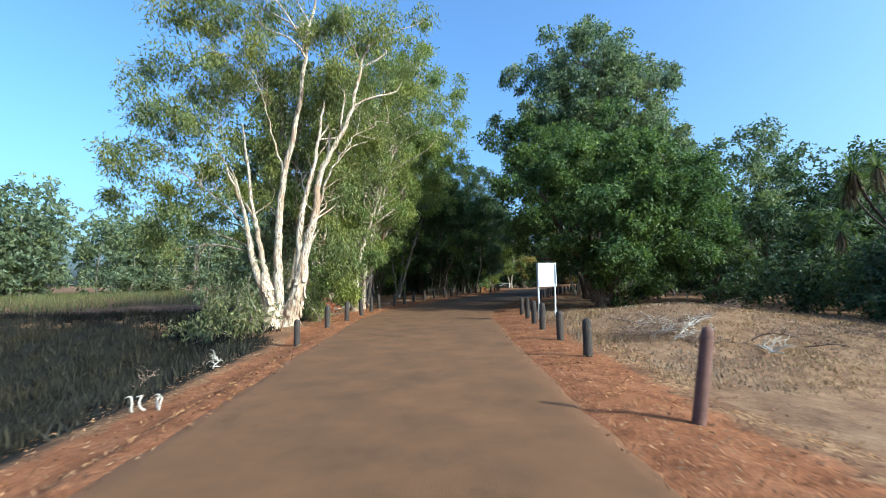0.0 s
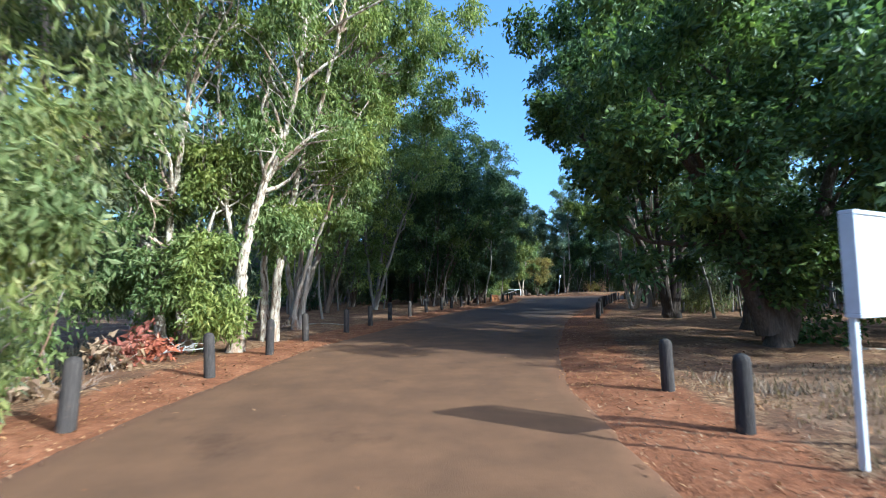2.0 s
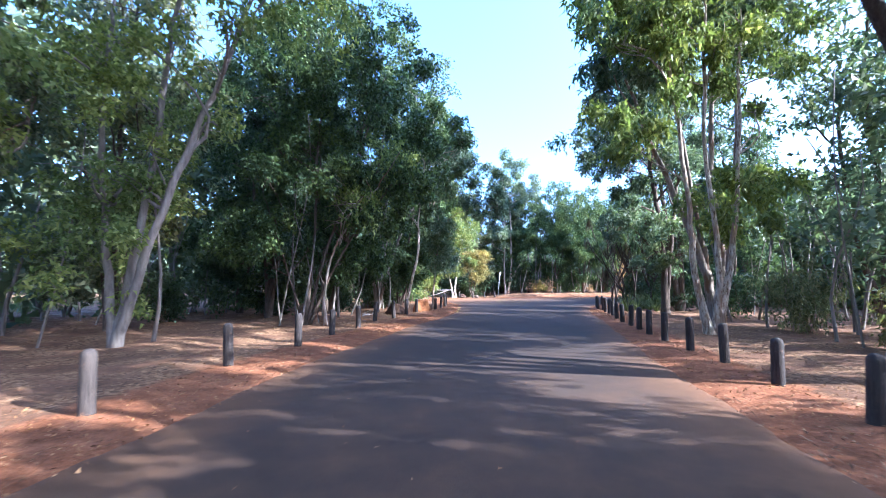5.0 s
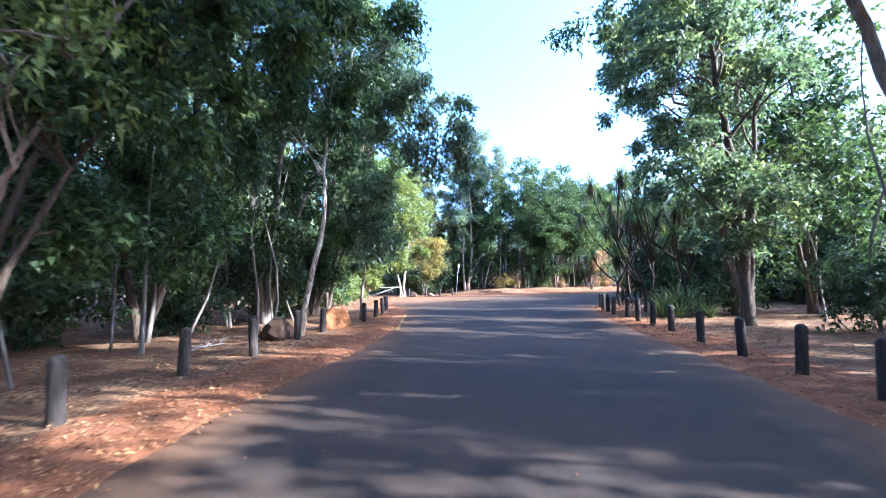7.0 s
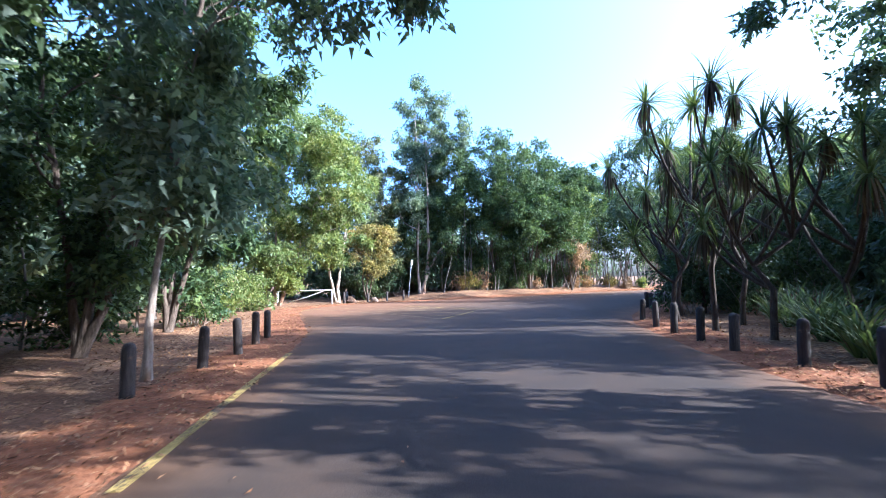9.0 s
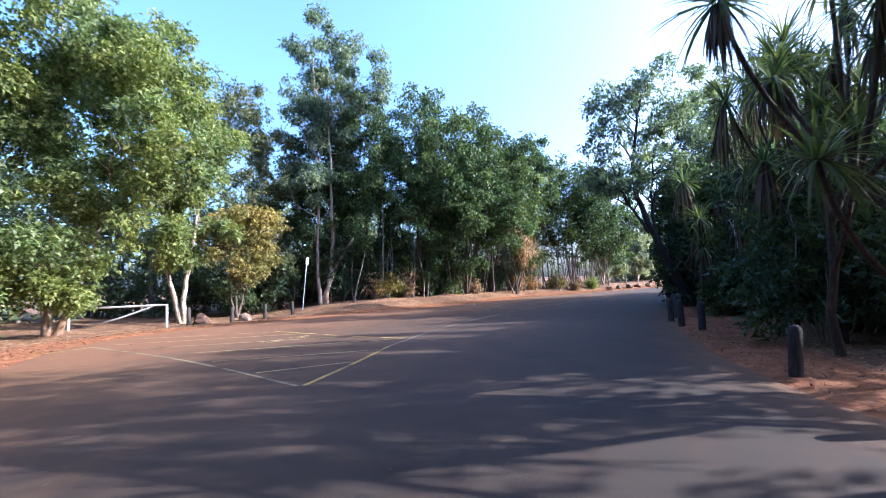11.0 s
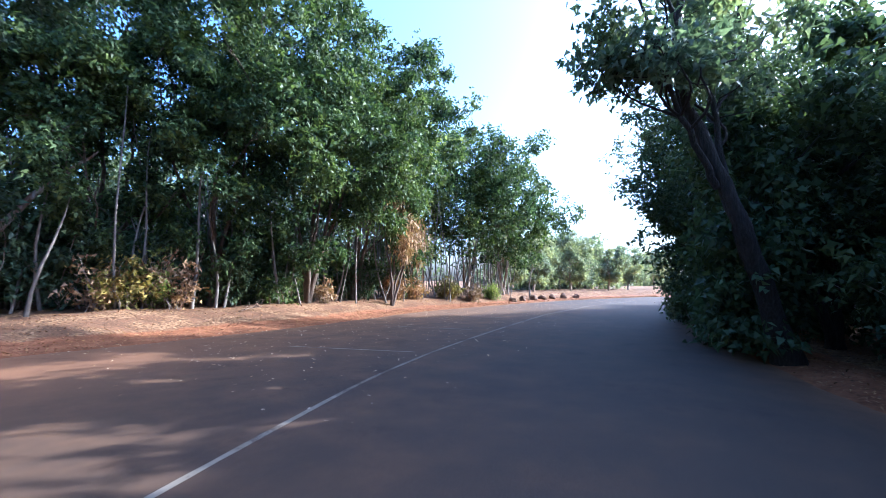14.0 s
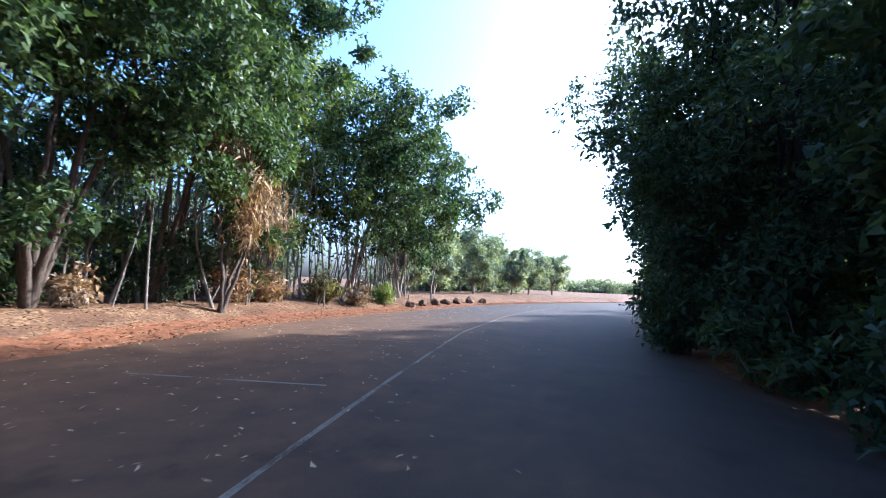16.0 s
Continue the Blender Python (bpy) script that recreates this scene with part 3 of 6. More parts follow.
for a, b in (((17.75, 66.4), (19.5, 66.15)), ((17.3, 68.45), (20.6, 67.2)), ((16.8, 70.4), (22.0, 68.55)), ((16.2, 72.4), (21.1, 70.35)), ((15.5, 74.2), (20.5, 72.25)), ((15.9, 75.6), (20.0, 73.6))):
    stripe("road_marking", "worn yellow hatching stripe in a parking island", [a, b], PAINT_HATCH, 0.08)
for a, b in (((32.6, 74.3), (31.2, 77.0)), ((37.2, 76.1), (36.0, 78.9)), ((42.2, 77.4), (41.4, 79.6))):
    stripe("road_marking", "short pale line between parking bays", [a, b], PAINT_WHITE, 0.07)



def bay_badge(x, y, turn):
    """A worn round badge painted in a bay: an open ring with two bars."""
    v, f = [], []
    for i in range(15):
        g = radians(-60 + 300 * i / 14)
        v += [(0.3 * math.cos(g), 0.3 * math.sin(g), 0), (0.2 * math.cos(g), 0.2 * math.sin(g), 0)]
    f += [(2 * i, 2 * i + 1, 2 * i + 3, 2 * i + 2) for i in range(14)]
    for x0, y0, x1, y1 in ((-0.06, 0.06, 0.05, 0.75), (0.05, 0.08, 0.42, 0.18), (0.05, 0.38, 0.3, 0.47)):
        n = len(v)
        v += [(x0, y0, 0.0004), (x1, y0, 0.0004), (x1, y1, 0.0004), (x0, y1, 0.0004)]
        f.append((n, n + 1, n + 2, n + 3))
    ob = mesh_object("road_marking", [(0.75 * a, 0.75 * b, c) for a, b, c in v], f, PAINT_HATCH)
    ob.matrix_world = pose(x, y, 0.006, 0, 0, turn)
    tagged(ob, "worn pale badge painted in a parking bay", "road marking", kind="structure")


bay_badge(19.93, 71.35, -60)
bay_badge(19.07, 71.02, -60)


# ---- trees ----
def straight(rng, h, lean=(0.0, 0.0), n=3):
    return [(lean[0] * i / n + (rng.uniform(-0.15, 0.15) if i else 0), lean[1] * i / n + (rng.uniform(-0.15, 0.15) if i else 0), h * i / n) for i in range(n + 1)]


rr = random.Random(5)

# paperbark with many white stems beside the first bollards
PAPER_BOLES = [([(-0.25, 0, -0.1), (-0.28, 0, 0.15), (-0.36, 0, 0.45), (-0.46, -0.02, 0.8), (-0.55, -0.04, 1.2), (-0.6, -0.06, 1.6), (-0.68, -0.1, 2.0)], [0.5, 0.4, 0.31, 0.27, 0.24, 0.22, 0.1]),
               ([(0.12, 0, -0.1), (0.16, 0, 0.15), (0.26, 0, 0.45), (0.4, -0.05, 0.9), (0.54, -0.1, 1.4), (0.66, -0.15, 1.9), (0.78, -0.2, 2.4)], [0.48, 0.38, 0.3, 0.26, 0.24, 0.2, 0.1])]
tree("paperbark with many white stems and drooping leaves", (-4.9, 15.66),
     [[(-0.05, 0, 0), (-0.2, -0.1, 1.6), (-0.24, -0.15, 2.5), (-0.16, -0.25, 3.9), (0.13, -0.4, 5.5), (0.48, -0.5, 7.3), (0.9, -0.4, 10), (1.2, 0, 12.5)],
      [(0.15, 0, 0), (0.68, -0.15, 1.8), (0.87, -0.25, 2.95), (1.1, -0.35, 4.1), (1.27, -0.45, 5.5), (1.73, -0.5, 6.4), (2.4, -0.5, 7.6), (3.0, 0.2, 10.5)],
      [(-0.2, 0, 0.1), (-0.57, -0.1, 1.6), (-0.75, -0.15, 2.5), (-0.86, -0.2, 3.4), (-1.13, -0.25, 4.5), (-1.5, 0, 7.5)],
      [(-0.3, 0, 0.3), (-1.0, -0.1, 2.05), (-1.2, -0.15, 3.0), (-1.25, -0.2, 3.9), (-2.1, 0, 6.0)],
      [(0.3, 0, 0.4), (0.63, -0.2, 2.3), (0.64, -0.3, 3.55), (0.76, -0.37, 4.6), (1.1, -0.4, 5.6), (1.3, 0.2, 8.5)],
      [(0.95, -0.28, 3.1), (1.27, -0.36, 4.0), (1.5, -0.45, 5.0), (1.9, -0.5, 5.7), (2.6, -0.2, 7.2)],
      [(-1.2, -0.2, 3.6), (-2.3, 0.0, 4.6), (-4.0, -0.2, 5.9)], [(-0.85, -0.2, 3.5), (-2.0, 0.6, 5.4), (-3.2, 0.9, 7.4)], [(0.1, -0.4, 5.4), (-0.5, -0.2, 7.2), (-1.1, 0.4, 9.4)]],
     [(0.3, 0.8, 10.0, 2.7, 2.3, 3.8), (2.8, 1.5, 9.8, 2.5, 2.1, 3.8), (-3.2, 0.5, 7.2, 2.4, 2.0, 2.5), (-5.6, 0.6, 6.0, 2.0, 1.6, 1.7), (-2.4, 0.5, 10.8, 2.6, 2.0, 3.0), (-4.6, 0.6, 8.8, 1.9, 1.6, 1.8), (-2.6, 0.9, 4.6, 1.5, 1.2, 1.5), (-4.4, 0.9, 3.9, 1.6, 1.2, 1.4), (0.4, 1.9, 5.8, 1.8, 1.2, 1.8), (1.9, 1.3, 6.4, 1.8, 1.4, 1.9), (1.9, 0.9, 3.2, 1.0, 0.8, 1.3)],
     LEAF_PAPER, BARK_WHITE, 11, 82000, (0.16, 0.048), 0.7, limbs=80, trunk_r=0.19, per=0.5, fine=True, tight=0.88, wander=0.3, branch=0.75,
     boles=PAPER_BOLES)

def peeling_bark(boles, seed, count):
    """Curled papery strips that lift off the swollen boles."""
    rnd = random.Random(seed)
    verts, faces = [], []
    for _ in range(count):
        points, radii = boles[rnd.randrange(len(boles))]
        k = rnd.uniform(0.9, len(points) - 1.4)
        g, wide, tall = rnd.uniform(0, 6.28), rnd.uniform(0.12, 0.34), rnd.uniform(0.1, 0.42)
        lift, first, rows = rnd.uniform(0.015, 0.07), len(verts), 4
        skew = rnd.uniform(-0.5, 0.5)
        for r in range(rows):
            f = min(len(points) - 1.01, max(0.3, k - 2.2 * tall * r / (rows - 1)))
            a, b = Vector(points[int(f)]), Vector(points[int(f) + 1])
            c, rad = a.lerp(b, f % 1), radii[int(f)] + (radii[int(f) + 1] - radii[int(f)]) * (f % 1)
            for q in (-0.5, 0.0, 0.5):
                h = g + q * wide * (1 - 0.45 * r / (rows - 1)) / rad * 0.6 + skew * r / (rows - 1) * 0.4
                d = rad * 1.03 + 0.004 + lift * (r / (rows - 1)) ** 2 * (1 + 0.5 * rnd.random()) + (0.012 if q else 0)
                verts.append((c.x + math.cos(h) * d, c.y + math.sin(h) * d, c.z))
        for r in range(rows - 1):
            for q in range(2):
                i = first + 3 * r + q
                faces.append((i, i + 1, i + 4, i + 3))
    mesh_object("peeling_bark", verts, faces, BARK_FLAKE, bpy.data.objects["tree"], False, "curled cream flakes of papery bark")


peeling_bark(PAPER_BOLES, 8, 190)
# bare bleached branches drooping to the swamp side
droop = Tubes()
dr = random.Random(21)
arm = droop.limb(dr, (0, 0, 2.75), (-3.3, 0.3, 2.9), 0.028, 0.01, 0.14, 10, 6)
for p in arm[2:]:
    for _ in range(dr.randint(0, 2)):
        e = Vector(p) + Vector((dr.uniform(-0.5, 0.1), dr.uniform(-0.4, 0.4), dr.uniform(-0.7, 0.1)))
        q = droop.limb(dr, p, e, 0.016, 0.01, 0.15, 4, 4)
        droop.limb(dr, q[-1], (e.x + dr.uniform(-0.2, 0.1), e.y, max(0.3, e.z - dr.uniform(0.5, 1.4))), 0.01, 0.004, 0.06, 4, 4)
ob = droop.mesh("bare_branch", BARK_PALE)
ob.parent = bpy.data.objects["tree"]
ob.location = (-1.2, 0.0, 0.0)

# pale-stemmed trees along the bollards on the sunny verge
PALE = "slender pale-barked tree with hanging light green leaves"


def verge_crown(h, lean, low, wide=2.4):
    """Masses of leaves high up on a slender tree, with a few low sprays."""
    return [(lean, 0.2, h * 0.86, wide, wide, h * 0.15), (lean + 1.1, -0.5, h * 0.66, wide * 0.9, wide * 0.9, h * 0.14), (lean * 0.5 - 1.0, 0.4, h * 0.62, wide * 0.9, wide * 0.8, h * 0.16), (lean * 0.5 + 0.7, 0.7, h * 0.42, wide * 0.7, wide * 0.7, h * 0.09)] + low


def verge_tree(base, stems, crown, seed, leaf=None, bark=None, r=0.15, count=27000, size=(0.17, 0.064), label=PALE):
    tree(label, base, stems, crown, leaf or LEAF_PALE, bark or BARK_WHITE, seed, count, size, 0.65, limbs=60, trunk_r=r, group="pale trees along the road", per=0.42, fine=seed in (21, 22, 23), tight=0.76, wander=0.3, branch=0.75)


verge_tree((-3.44, 23.18), [[(0, 0, 0), (0.08, -0.07, 0.8), (0.16, -0.14, 1.6), (0.23, -0.2, 2.25), (0.35, -0.28, 3.0), (0.55, -0.3, 3.8), (1.1, -0.2, 5.5), (1.4, 0.2, 8.5), (1.6, 0.4, 12.5)], [(0.14, -0.1, 1.5), (-0.15, 0.0, 2.5), (-0.5, 0.1, 4.2), (-0.8, 0.3, 7.5), (-0.9, 0.4, 10.5)]],
           verge_crown(13.5, 1.3, [(-0.7, 0.1, 4.4, 1.0, 0.9, 0.9), (-0.5, -0.5, 2.2, 0.7, 0.6, 0.6), (0.9, 0.4, 3.3, 0.8, 0.7, 0.6), (-0.3, -0.5, 1.1, 0.5, 0.5, 0.4)]), 22, r=0.17)
verge_tree((-3.28, 25.4), [[(0, 0, 0), (0.03, -0.08, 0.95), (0.13, -0.17, 1.95), (0.31, -0.28, 3.0), (0.53, -0.37, 3.9), (0.79, -0.45, 4.9), (1.49, -0.5, 7.0), (2.2, -0.3, 10.5), (2.4, 0.2, 15.5)], [(-0.2, 0.1, 0), (-0.3, 0.2, 1.4), (-0.35, 0.3, 3.4), (-0.5, 0.5, 6.5), (-0.6, 0.6, 11)], [(0.85, -0.4, 5.0), (0.7, -0.1, 6.6), (0.9, 0.2, 9.4)]],
           verge_crown(17.0, 1.9, [(-0.8, 0.6, 4.6, 1.0, 1.0, 0.9), (1.8, 0.6, 5.6, 1.2, 1.1, 1.0)]) + [(3.9, 0.3, 11.6, 1.7, 1.7, 2.4), (3.4, -0.2, 14.6, 1.6, 1.6, 1.9)], 23, r=0.16, count=31000)
verge_tree((-4.63, 23.4), [[(0, 0, 0), (-0.13, -0.07, 1.0), (-0.34, -0.15, 2.05), (-0.48, -0.2, 3.0), (-0.34, -0.3, 4.35), (-0.05, -0.4, 5.4), (0.1, 0.0, 9.5)], [(0, -0.05, 0.8), (0.2, -0.18, 2.05), (0.47, -0.25, 3.0), (0.9, 0.1, 5.0)], [(-0.4, -0.3, 0), (-1.0, 0.1, 2.2), (-1.3, 0.4, 4.9), (-2.1, 0.4, 8.0)], [(-0.3, -0.2, 2.4), (-1.0, -0.5, 2.9), (-1.7, -0.8, 2.8)]],
           verge_crown(12.5, 0.2, [(-1.2, -0.4, 3.4, 1.2, 1.0, 1.0), (-0.3, -0.7, 1.9, 0.9, 0.7, 0.7), (-1.9, 0.2, 1.6, 0.9, 0.8, 0.8), (0.2, 0.2, 4.0, 0.9, 0.8, 0.7), (-1.6, -0.6, 5.2, 1.2, 1.1, 1.0)]), 21, leaf=LEAF_BRIGHT, r=0.14, count=25000)
verge_tree((-3.4, 28.3), [[(0, 0, 0), (-0.08, -0.06, 0.75), (0.28, -0.18, 1.9), (0.85, -0.35, 3.4), (1.3, -0.4, 4.3), (1.5, -0.2, 7), (1.6, 0.2, 13.5)], [(0.1, 0.1, 0), (0.5, 0.3, 2.5), (0.6, 0.5, 6.0), (0.5, 0.6, 10)]],
           verge_crown(15.5, 1.3, [(1.2, 0.6, 4.0, 1.0, 0.9, 0.8)]) + [(3.4, 0.2, 10.4, 1.6, 1.6, 2.2), (5.6, 0.9, 12.6, 1.8, 1.6, 2.3), (5.3, 0.8, 9.4, 1.6, 1.5, 1.7)], 24, bark=BARK_PALE, r=0.11, count=33000)
verge_tree((-4.08, 30.3), [[(0, 0, 0), (0.21, -0.11, 1.0), (0.58, -0.23, 1.85), (1.17, -0.4, 3.05), (1.9, -0.6, 4.7), (2.44, -0.7, 5.75), (3.0, -0.7, 6.9), (3.4, 0.0, 10)], [(0.1, 0, 0.4), (-0.1, 0.1, 1.8), (-0.6, 0.3, 4.0), (-0.8, 0.4, 9.0)], [(0.0, 0.1, 0.5), (0.2, 0.3, 2.4), (0.6, 0.6, 6.0), (0.8, 0.8, 11)]],
           verge_crown(13.5, 1.4, [(-0.8, 0.5, 4.6, 1.1, 1.0, 0.9)]), 25, bark=BARK_PALE, r=0.14)
for (x, y), h, lean, seed in (((-6.6, 20.2), 12.5, 0.2, 27), ((-4.7, 33.6), 15.5, 0.9, 26), ((-7.8, 26.6), 14.5, -0.4, 28), ((-5.9, 41.0), 15.0, 0.6, 29)):
    verge_tree((x, y), [[(0, 0, 0), (0.15, 0, h * 0.25), (lean * 0.4, 0.1, h * 0.55), (lean, 0.3, h * 0.93)], [(0.15, 0.05, 0.5), (0.9, 0.2, h * 0.2), (0.8 + lean * 0.6, -0.2, h * 0.5), (lean + 1.0, -0.2, h * 0.85)]],
               verge_crown(h, lean, [(0.2, 0.3, h * 0.3, 1.4, 1.3, 1.1), (-1.0, 0.2, 2.2, 1.2, 1.1, 1.1)], 2.3), seed, LEAF_GREY if seed > 26 else LEAF_PALE, BARK_PALE, 0.13, 18000, (0.21, 0.08))

# large dark broadleaved tree behind the notice board
tree("broad dark green tree with a dense leafy crown", (9.8, 23.0),
     [[(0, 0, 0), (0.1, 0, 1.6), (-0.3, 0.2, 4.5), (-0.6, 0.3, 8.5)], [(0.2, 0.1, 0.2), (1.0, 0.2, 2.2), (2.2, 0.3, 5), (3.2, 0.2, 7.5)], [(-0.2, 0, 0.4), (-1.2, -0.3, 2.4), (-2.6, -0.6, 4.6), (-3.6, -0.8, 6.4)]],
     [(-2.6, -1.0, 6.4, 2.8, 2.8, 2.8), (0.4, -0.4, 7.6, 3.4, 3.0, 2.8), (3.6, -0.4, 6.6, 3.2, 2.8, 2.8), (-3.2, -0.6, 4.0, 2.2, 2.2, 1.7), (0.9, -1.4, 4.2, 3.0, 2.2, 2.1), (4.6, -0.6, 3.8, 2.8, 2.2, 2.0), (3.4, -1.8, 2.2, 2.2, 1.2, 1.2), (-1.0, -0.4, 2.6, 1.8, 1.4, 1.2), (1.2, 0.8, 2.0, 3.4, 1.4, 1.6), (1.4, -3.8, 6.2, 2.5, 2.1, 2.5), (-1.0, -3.4, 5.4, 2.2, 2.0, 2.0), (2.9, -3.2, 4.6, 2.2, 2.0, 2.0), (0.6, -4.4, 3.4, 2.2, 1.5, 1.4), (0.0, 2.8, 8.4, 2.8, 2.4, 2.8), (-3.3, 4.2, 10.2, 2.1, 1.8, 2.4), (-3.6, 4.0, 7.6, 1.7, 1.6, 1.5)],
     LEAF_LIT, BARK_DARK, 41, 86000, (0.19, 0.11), 0.45, 0.25, limbs=34, trunk_r=0.26, per=0.32, hollow=0.55, fine=True, tight=0.92)
tree("dark thick-trunked tree with spreading limbs and a tall airy crown", (13.0, 33.2),
     [[(0, 0, 0), (0, 0, 1.6), (-0.9, 0.1, 5.5), (-2.2, 0.2, 13)], [(0.1, 0, 0), (0.2, 0, 1.6), (0.1, 0.1, 7), (0.4, 0.2, 18)], [(0.2, 0, 0), (0.5, 0, 1.5), (1.8, 0.1, 7), (3.2, 0, 14)], [(-0.1, 0, 0.2), (-0.3, -0.1, 1.4), (-0.7, -0.2, 6), (-0.8, -0.4, 13)], [(0, 0, 0.2), (-0.6, 0, 2.2), (-2.4, 0, 6), (-4.6, 0.2, 11)]],
     [(0.5, 0, 19.2, 3.4, 2.8, 2.8), (4.2, 0.2, 16.0, 3.6, 2.8, 3.4), (-2.9, 0, 14.4, 2.6, 2.4, 3.2), (0.3, 0, 12.4, 3.8, 3.0, 3.0), (4.8, 0.5, 10.6, 2.4, 2.2, 2.4), (-4.2, -0.4, 10.4, 2.2, 2.0, 2.2), (3.2, 0.6, 6.6, 2.6, 2.4, 2.0), (5.4, 0.4, 3.6, 2.2, 2.0, 1.8), (-5.6, 0.2, 13.2, 1.7, 1.7, 2.4), (-4.2, 0, 17.4, 1.9, 1.8, 1.7), (-1.6, 0, 17.2, 2.2, 1.8, 2.4), (6.6, 0, 13.4, 2.0, 1.8, 2.2), (-1.6, -1.0, 8.2, 2.0, 1.7, 1.9), (1.4, -1.4, 6.6, 2.0, 1.6, 1.6), (4.4, -1.0, 8.4, 2.2, 1.8, 1.8)],
     LEAF_BLUE, BARK_UMBER, 43, 54000, (0.25, 0.1), 0.5, limbs=44, trunk_r=0.25, tight=0.85)
# Added to shade the left verge, within the outline of the taller tree.
tree("tall grey-green tree added for shade behind a broad dark one", (12.6, 27.6),
     [[(0, 0, 0), (0.2, 0, 3), (-0.4, 0.1, 8), (-1.2, 0.2, 16)], [(0.1, 0, 0.3), (0.8, 0.2, 4), (1.4, 0.3, 9), (2.0, 0.2, 15)]],
     [(-1.2, 0, 15.6, 3.2, 2.8, 2.9), (1.8, 0.2, 14.2, 3.2, 2.8, 3.0), (-3.2, 0.2, 12.2, 2.4, 2.2, 2.4), (0.4, 0, 10.6, 3.0, 2.6, 2.4), (3.4, 0.2, 10.4, 2.2, 2.2, 2.2), (1.2, -0.6, 6.6, 2.4, 2.2, 2.0)],
     LEAF_BLUE, BARK_DARK, 48, 42000, (0.22, 0.1), 0.5, limbs=30, trunk_r=0.22, tight=0.85)
tree("pale forked tree with light green drooping foliage", (14.8, 40.6),
     [[(0, 0, 0), (-0.5, 0, 2), (-1.1, 0, 5.5), (-1.8, 0.2, 13)], [(0.2, 0, 0), (0.3, 0, 2.4), (0.5, 0.1, 7), (0.4, 0.2, 15)], [(0.3, 0, 0.2), (0.9, 0, 2.8), (1.6, 0.1, 6), (2.0, 0.2, 11)]],
     [(-1.8, 0, 13.4, 2.6, 2.4, 3.6), (0.8, 0, 16.0, 2.8, 2.5, 3.6), (-2.6, 0, 8.0, 1.9, 1.8, 2.8), (2.6, 0.6, 13.4, 2.2, 2.2, 2.8), (1.6, 0.2, 9.2, 2.0, 1.9, 3.0), (1.8, 0.2, 4.4, 1.6, 1.6, 1.9), (-3.4, 0.2, 10.8, 1.8, 1.8, 2.2), (-4.5, -0.3, 12.6, 1.8, 1.8, 2.6)],
     LEAF_PALE, BARK_WHITE, 44, 48000, (0.22, 0.085), 0.7, limbs=30, trunk_r=0.17, tight=0.75)
tree("tall pale tree with rising bare stems", (17.4, 43.1),
     [[(0, 0, 0), (0, 0, 2), (-0.6, 0, 5), (-1.8, 0, 12)], [(0.2, 0, 0), (0.4, 0, 2.4), (0.5, 0, 7), (0.6, 0, 14)], [(0.1, 0, 0), (-0.4, 0.1, 2.6), (-1.6, 0.2, 6), (-3.2, 0.3, 11)], [(0.2, 0, 0), (0.8, 0, 3), (1.3, 0, 7), (1.5, 0, 13)]],
     [(-2.4, 0, 13.2, 3.0, 2.6, 2.8), (0.6, 0, 16.4, 3.4, 3.0, 3.2), (2.8, 0, 12.6, 2.6, 2.4, 2.6), (-3.6, 0.2, 9.6, 1.8, 1.8, 1.8), (3.4, 0.4, 15.6, 2.4, 2.4, 2.4)],
     LEAF_BLUE, BARK_PALE, 45, 44000, (0.23, 0.1), 0.6, limbs=34, trunk_r=0.2, tight=0.75)
tree("dense green tree reaching down to the ground", (20.2, 49.0), [straight(rr, 12.5, (-0.8, 0)), straight(rr, 9, (1.2, 0.5))],
     [(-1.0, 0.8, 11.6, 2.2, 2.0, 3.0), (0.2, 0.6, 8.2, 2.4, 2.3, 2.8), (-1.0, 0.6, 5.2, 1.9, 1.9, 2.2), (0.7, 0, 3.4, 1.7, 1.6, 1.7), (-1.4, 2.4, 9.4, 1.5, 1.5, 1.9), (0.4, 0.2, 15.0, 2.8, 2.6, 2.6), (-3.6, 0.7, 9.4, 1.8, 1.7, 2.2)], LEAF_BLUE, BARK_DARK, 46, 38000, (0.19, 0.085), 0.45, 0.1, limbs=34, trunk_r=0.2, per=0.5, tight=0.72)
tree("dark trunked tree behind the bollards", (23.6, 51.8), [straight(rr, 13, (0.6, 0)), straight(rr, 11, (-1.6, 0.3))],
     [(0.4, 0, 12.4, 2.8, 2.6, 3.0), (-1.9, 0.2, 10.6, 2.2, 2.0, 2.6), (1.6, 0.2, 8.6, 2.4, 2.2, 2.4), (0.3, 0.8, 5.0, 2.2, 1.6, 2.2), (-1.9, 2.2, 9.8, 1.8, 1.8, 2.2), (-0.6, 2.6, 12.2, 2.0, 1.9, 2.0), (1.6, 0.4, 15.0, 3.0, 2.8, 2.4)], LEAF_BLUE, BARK_DARK, 47, 34000, (0.19, 0.085), 0.5, limbs=40, trunk_r=0.3, tight=0.72)
